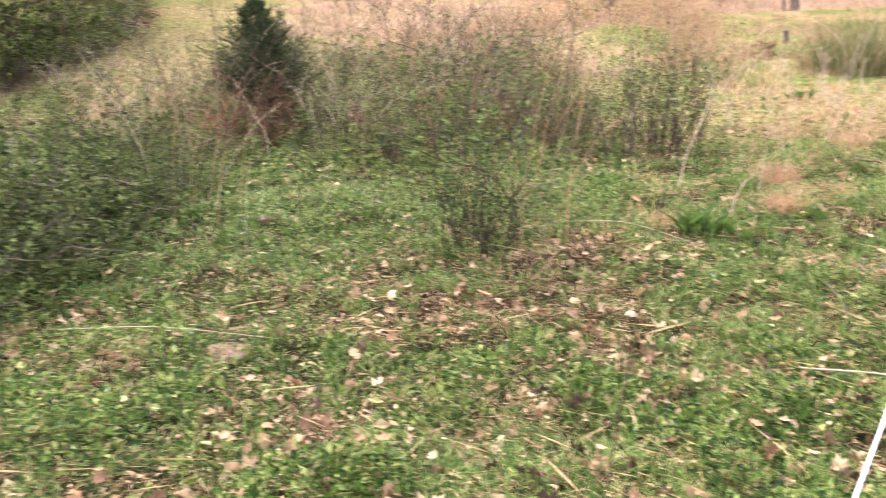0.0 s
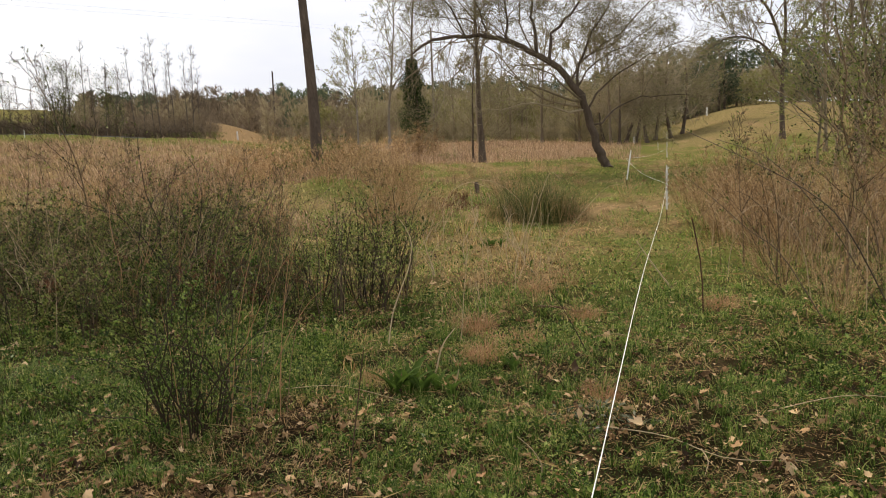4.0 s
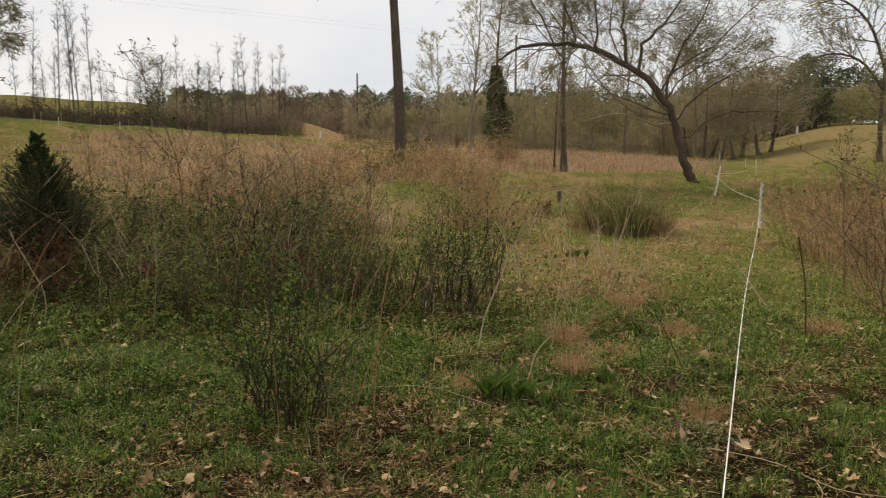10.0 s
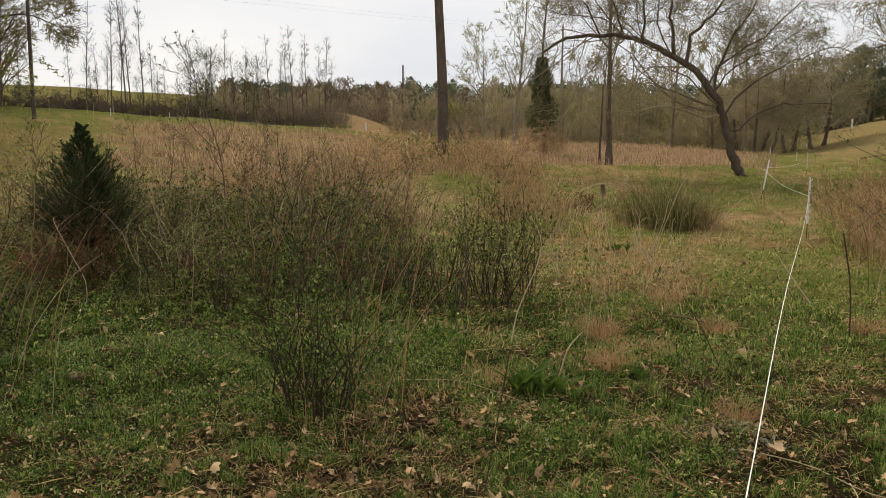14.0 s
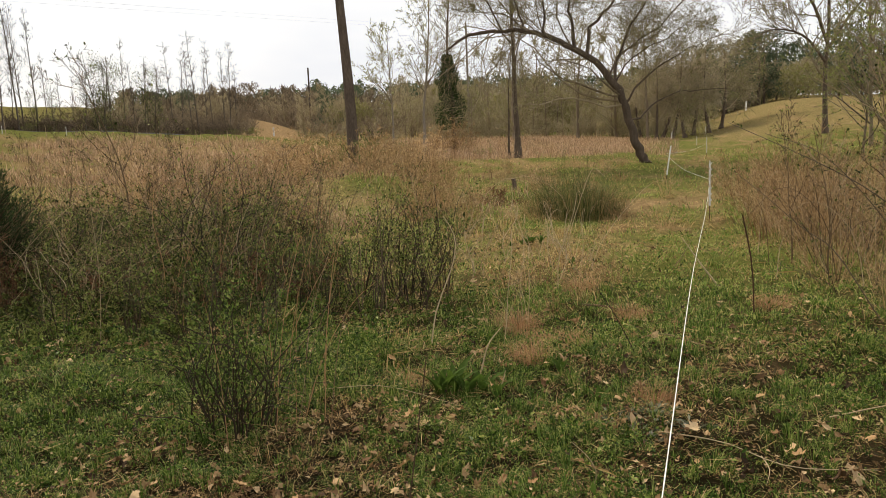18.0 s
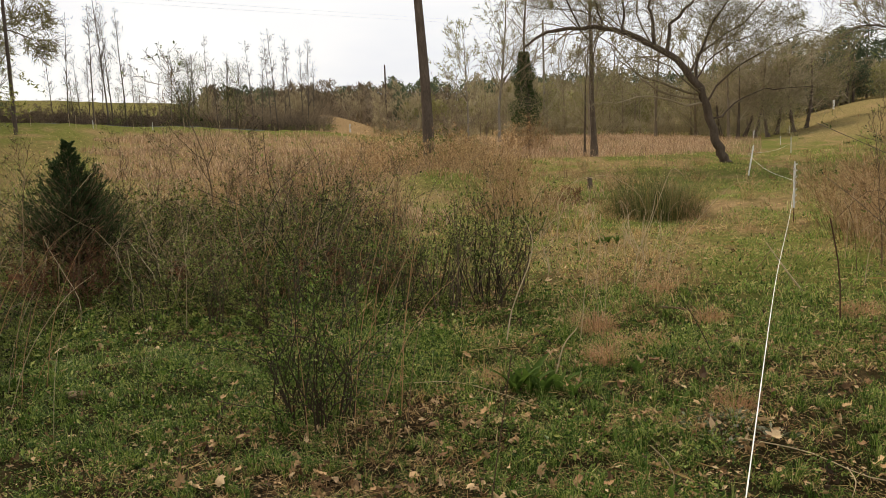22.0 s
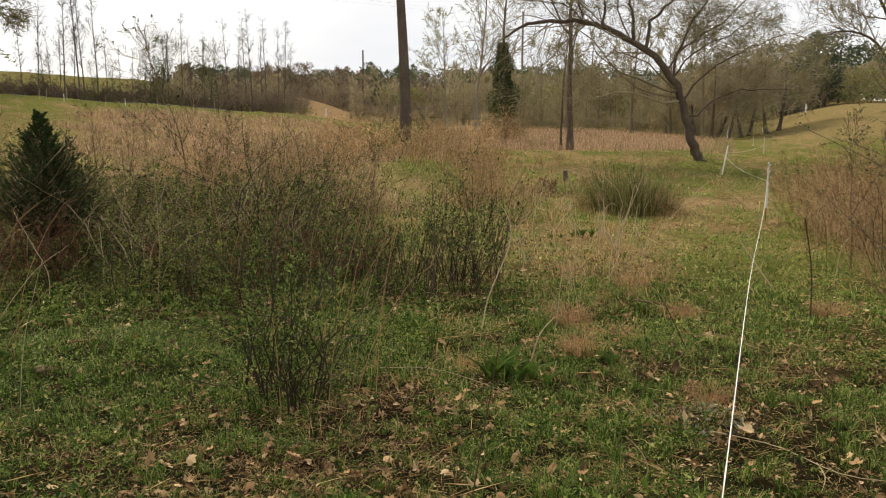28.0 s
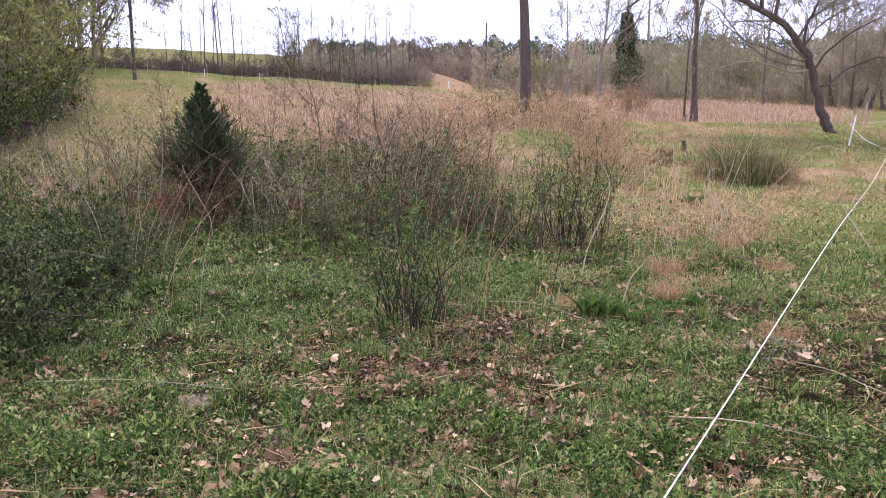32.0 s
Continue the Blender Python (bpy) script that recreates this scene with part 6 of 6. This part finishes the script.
thorny_cane([(3.98, 5.4, 0.0), (3.74, 5.7, 0.72), (3.6, 5.95, 1.02), (3.39, 6.52, 1.24), (3.14, 7.3, 1.55)], 0.006, 16)
thorny_cane([(3.75, 6.0, 0.0), (3.56, 6.31, 0.52), (3.4, 6.51, 0.68), (3.23, 6.82, 0.95), (3.08, 7.1, 1.18)], 0.005, 9)
thorny_cane([(4.6, 6.6, 0.0), (4.35, 6.9, 0.7), (4.05, 7.4, 1.2), (3.8, 8.0, 1.45)], 0.006, 14)


def utility_pole(at, height, radius, mat=None):
    top = thing("utility_pole", "tall weathered wooden utility pole", "utility pole", "utility poles")
    g = Geo()
    tubes(g, curve([(0, 0, 0), (0, 0, height / 2), (0, 0, height)], 8)[None], np.linspace(radius, radius * 0.7, 8)[None], 8)
    part("shaft", g, mat or POLE_WOOD, top, smooth=True)
    top.matrix_basis = spot(*at, 0, 1, 0.3)


utility_pole([float(v) for v in polar(-27.1, 50)], 8.4, 0.11)
utility_pole([float(v) for v in polar(-4.3, 120)], 9.2, 0.15)
utility_pole([float(v) for v in polar(6.3, 88)], 11.8, 0.13, PALE_BARK)
for k, dz in enumerate((0.0, -0.28)):
    a, b = polar(-27.0, 50), polar(6.3, 88)
    za, zb = 9.62 + dz, 11.97 + dz
    g = Geo()
    s = np.linspace(-0.6, 1.0, 30)
    P = np.stack([a[0] + (b[0] - a[0]) * s, a[1] + (b[1] - a[1]) * s, za + (zb - za) * s - 0.25 * s * (1 - s)], -1)
    tubes(g, P[None], np.full((1, 30), 0.0032), 4)
    tagged(part("power_line", g, CABLE), "thin grey power line between utility poles", "power line", "power lines")


# ---- small marks in the field ----
def marker(az, r, h, w, label):
    x, y = (float(v) for v in polar(az, r))
    top = thing("marker_post", label, "post", "marker posts")
    g = Geo()
    tubes(g, np.array([[(0, 0, -0.1), (0, 0, h * 0.5), (0, 0, h)]]), np.full((1, 3), w), 6)
    part("shaft", g, WHITE_POLY, top)
    top.matrix_basis = spot(x, y)


marker(-6.75, 84, 0.9, 0.09, "short white marker post in the far field")
marker(24.1, 105, 1.0, 0.1, "short white marker post in the far field")
marker(-22.8, 57, 0.5, 0.022, "short white marker post in the far field")
marker(-19.3, 58, 0.5, 0.022, "short white marker post in the far field")


def stakes():
    """Bleached weed stems along the verge, built as thin stakes."""
    g = Geo()
    tubes(g, np.array([[(0, 0, -0.1), (0.01, 0, 0.5), (0.02, 0.01, 1.0)]]), np.array([[0.022, 0.02, 0.016]]), 6)
    me = g.mesh("shaft")
    me.materials.append(DEAD_CANE)
    for k in range(16):
        a = -34 + k * 1.5 + float(rng.normal(0, 0.6))
        x, y = (float(v) for v in polar(a, 57.5 + float(rng.normal(0, 0.5))))
        top = thing("verge_stake", "bleached pale weed stem on the grass verge", "stake", "verge stakes")
        new("shaft", me).parent = top
        top.matrix_basis = spot(x, y, k * 70, float(rng.uniform(0.45, 0.9)), 0.02, float(rng.normal(0, 6)))


stakes()


def leaf_nest(x, y, z):
    top = thing("leaf_nest", "dark ball of dead leaves lodged in high twigs", "nest")
    g = Geo()
    n = 500
    c = rng.normal(0, 1, (n, 3))
    c = unit(c) * (uni(0, 1, n) ** 0.4 * 0.22)[:, None] * [1.2, 1.0, 0.8]
    leaflets(g, c, rng.normal(0, 1, (n, 3)), uni(0.08, 0.16, n), 0.6)
    part("leaf_ball", g, BARK, top, kind="stuff")
    g = Geo()
    tubes(g, np.array([[(-0.9, 0.1, -1.1), (-0.3, 0, -0.4), (0.3, 0, 0.2), (0.7, 0, 0.9)], [(1.2, 0.2, -1.6), (0.6, 0.1, -0.7), (-0.1, 0, 0.1), (-0.4, 0, 1.0)]]), np.full((2, 4), 0.012), 4)
    part("holding_twigs", g, TWIG, top, kind="stuff")
    top.location = (x, y, z)


NX, NY = polar(25.4, 47.0)
leaf_nest(float(NX), float(NY), float(gz(NX, NY)) + 9.8)


def gate_rail():
    top = thing("wooden_fence", "short dark wooden rail fence at the hedge's end", "fence")
    x0, y0 = (float(v) for v in polar(-32.2, 47))
    x1, y1 = (float(v) for v in polar(-34.2, 46))
    for k in range(3):
        x, y = x0 + (x1 - x0) * k / 2, y0 + (y1 - y0) * k / 2
        g = Geo()
        tubes(g, np.array([[(x, y, float(gz(x, y)) - 0.2), (x, y, float(gz(x, y)) + 1.25)]]), np.full((1, 2), 0.11), 6)
        part("post", g, POLE_WOOD, top)
    for h in (0.55, 1.05):
        g = Geo()
        tubes(g, np.array([[(x0, y0, float(gz(x0, y0)) + h), (x1, y1, float(gz(x1, y1)) + h)]]), np.full((1, 2), 0.06), 5)
        part("rail", g, POLE_WOOD, top)


gate_rail()


def stump(x, y, h, r):
    top = thing("tree_stump", "small dark broken stump beside the ditch", "stump")
    g = Geo()
    tubes(g, curve([(0, 0, -0.1), (0.02, 0, h * 0.5), (0, 0.02, h)], 5)[None], np.linspace(r * 1.3, r, 5)[None], 9)
    g.add(np.r_[[(0, 0.02, h + 0.01)], np.stack([r * np.cos(np.arange(9) * 0.698), r * np.sin(np.arange(9) * 0.698) + 0.02, np.full(9, h)], -1)], [(0, k + 1, (k + 1) % 9 + 1) for k in range(9)])
    part("trunk", g, BARK, top, smooth=False)
    top.matrix_basis = spot(x, y)


stump(3.6, 21.8, 0.34, 0.055)


def lump(name, label, category, x, y, size, flat, mat, sink=0.0):
    """An uneven clod or stone."""
    bm = bmesh.new()
    bmesh.ops.create_icosphere(bm, subdivisions=3, radius=1)
    for v in bm.verts:
        k = 1 + 0.35 * (noise.noise(v.co * 1.6 + Vector((x, y, 0)) * 5))
        v.co = Vector((v.co.x * size * k, v.co.y * size * 0.8 * k, v.co.z * size * flat * k))
    me = bpy.data.meshes.new(name)
    bm.to_mesh(me)
    bm.free()
    me.materials.append(mat)
    for p in me.polygons:
        p.use_smooth = True
    ob = new(name, me)
    ob.location = (x, y, float(gz(x, y)) + size * flat * 0.5 - sink)
    tagged(ob, label, category)


lump("dry_clod", "flat brown clod half sunk in the grass", "clod", -2.05, 4.85, 0.06, 0.45, DUNG)
lump("dry_clod", "flat brown clod half sunk in the grass", "clod", -1.4, 3.0, 0.11, 0.3, DUNG, 0.02)
for x, y, s in ((1.5, 4.3, 0.014), (1.62, 4.22, 0.016), (1.42, 4.14, 0.012), (1.33, 4.3, 0.01)):
    lump("stone", "small pale lichen-grey stone in the grass", "stone", x, y, s, 0.5, STONE)


def silver_weed(x, y, size):
    """A low rosette of dusty grey-green leaves."""
    top = thing("silver_weed", "low rosette of dusty silver-grey leaves", "weed", "silver weeds")
    g = Geo()
    n = 70
    a, q = uni(0, 6.283, n), np.sqrt(uni(0, 1, n)) * size
    out = np.stack([np.cos(a), np.sin(a), uni(0.1, 0.9, n)], -1)
    leaflets(g, np.stack([q * np.cos(a), q * np.sin(a), uni(0.01, 0.06, n)], -1), out, uni(0.02, 0.042, n), 0.38)
    part("foliage", g, SILVER_LEAF, top, kind="stuff")
    top.matrix_basis = spot(x, y)


for x, y, s in ((1.49, 4.31, 0.13), (1.29, 4.28, 0.1), (1.62, 4.11, 0.1), (1.36, 4.1, 0.09), (1.55, 4.52, 0.08)):
    silver_weed(x, y, s)


# ---- broad-leaved plants ----
def dock(x, y, count, length, label="clump of upright broad green dock leaves"):
    top = thing("dock_plant", label, "weed", "dock plants")
    for k in range(count):
        g = Geo()
        a, L = k * 2.4 + float(rng.uniform(0, 0.5)), length * float(rng.uniform(0.6, 1.1))
        reach, sway = float(rng.uniform(0.15, 0.7)), float(rng.normal(0, 0.15))
        out = np.array([np.cos(a), np.sin(a), 0])
        side = np.array([-np.sin(a), np.cos(a), 0])
        rows = []
        for s in np.linspace(0, 1, 6):
            c = out * L * (0.1 + reach * s * s) + side * L * sway * s * s + np.array([0, 0, L * (0.98 * s - 0.25 * s * s)])
            w = L * 0.085 * math.sin(math.pi * min(0.98, 0.1 + 0.88 * s)) ** 0.8
            rows += [c - side * w + [0, 0, w * 0.4], c, c + side * w + [0, 0, w * 0.4]]
        i = np.arange(5)[:, None] * 3 + np.arange(2)
        g.add(rows, np.stack([i, i + 1, i + 4, i + 3], -1).reshape(-1, 4))
        part("leaf", g, DOCK_LEAF, top, smooth=True)
    top.matrix_basis = spot(x, y)


for x, y, n, L in ((0.46, 5.02, 14, 0.24), (0.54, 5.08, 12, 0.27), (0.62, 5.0, 12, 0.22), (0.71, 5.05, 10, 0.2), (0.78, 4.95, 8, 0.16), (1.23, 5.3, 10, 0.15), (1.8, 11.83, 16, 0.15), (1.95, 11.9, 16, 0.14), (2.1, 11.85, 14, 0.13), (2.28, 12.07, 20, 0.18), (2.4, 12.0, 18, 0.17), (2.2, 11.95, 16, 0.15), (1.33, 4.76, 10, 0.15), (-0.1, 3.5, 8, 0.12), (0.25, 3.3, 8, 0.12), (-1.9, 3.3, 8, 0.12), (-1.2, 6.3, 10, 0.2), (2.3, 9.6, 12, 0.16)):
    dock(x, y, n, L)


# ---- fallen oak leaves ----
def oak_leaf(seed):
    """A lobed dry leaf, curled, about one unit long."""
    r = np.random.default_rng(seed)
    n = 22
    t = np.arange(n) / n * 2 * np.pi
    w = (0.34 + 0.075 * np.cos(7 * t + 0.4) + 0.05 * r.normal(0, 1, n)) * (1 + 0.35 * np.cos(t))
    x, y = 0.5 + w * np.cos(t) * 1.25, w * np.sin(t)
    curl, twist = r.uniform(0.2, 0.9), r.normal(0, 0.5)
    z = curl * (y * y * 1.5 + (x - 0.5) ** 2 * 0.7) + twist * y * (x - 0.5) + 0.03 * r.normal(0, 1, n)
    v = np.r_[np.stack([x, y, z], -1), np.stack([0.5 + (x - 0.5) * 0.5, y * 0.45, z * 0.25], -1), [(0.5, 0, 0)]]
    g = Geo()
    i = np.arange(n)
    j = (i + 1) % n
    g.add(v, np.stack([i, j, j + n, i + n], -1))
    g.f3.append(np.stack([i + n, j + n, np.full(n, 2 * n)], -1))
    me = g.mesh("fallen_leaf", True)
    me.materials.append(OAK_LEAF)
    return me


leaf_meshes = [oak_leaf(k) for k in range(8)]
spots = [(0.6, 4.28, 0.13), (0.75, 3.98, 0.12), (1.39, 5.35, 0.16), (1.15, 4.53, 0.12), (1.42, 4.92, 0.08), (0.15, 3.83, 0.14), (-0.01, 4.37, 0.14), (-0.99, 3.74, 0.15), (-1.06, 3.68, 0.12), (-0.93, 3.7, 0.12), (-0.49, 3.75, 0.14), (-0.42, 3.7, 0.1), (-1.86, 5.7, 0.12),
         (1.66, 4.24, 0.12), (1.61, 3.96, 0.12), (-1.91, 5.95, 0.1), (-1.5, 5.2, 0.08), (0.72, 4.97, 0.07), (-0.1, 3.72, 0.11), (1.75, 3.85, 0.14), (1.9, 3.7, 0.12), (2.4, 5.1, 0.1), (1.95, 6.4, 0.1), (-1.96, 4.58, 0.14)]
for k in range(320):
    r = 2.4 + 5.6 * float(rng.uniform(0, 1)) ** 1.2
    x, y = polar(float(rng.uniform(-46, 40)), r)
    spots.append((float(x), float(y), float(rng.uniform(0.04, 0.11))))
for k, (x, y, s) in enumerate(spots):
    ob = new("fallen_leaf", leaf_meshes[k % 8])
    ob.matrix_basis = Matrix.Translation((x, y, float(gz(x, y)) + 0.05)) @ pose(0, 0, 0, float(rng.normal(0, 22)) + (180 if k % 3 == 0 else 0), float(rng.normal(0, 18)), float(rng.uniform(0, 360))) @ Matrix.Scale(s * 0.6, 4)
    tagged(ob, "dry curled tan oak leaf lying in the grass", "leaf", "fallen leaves")
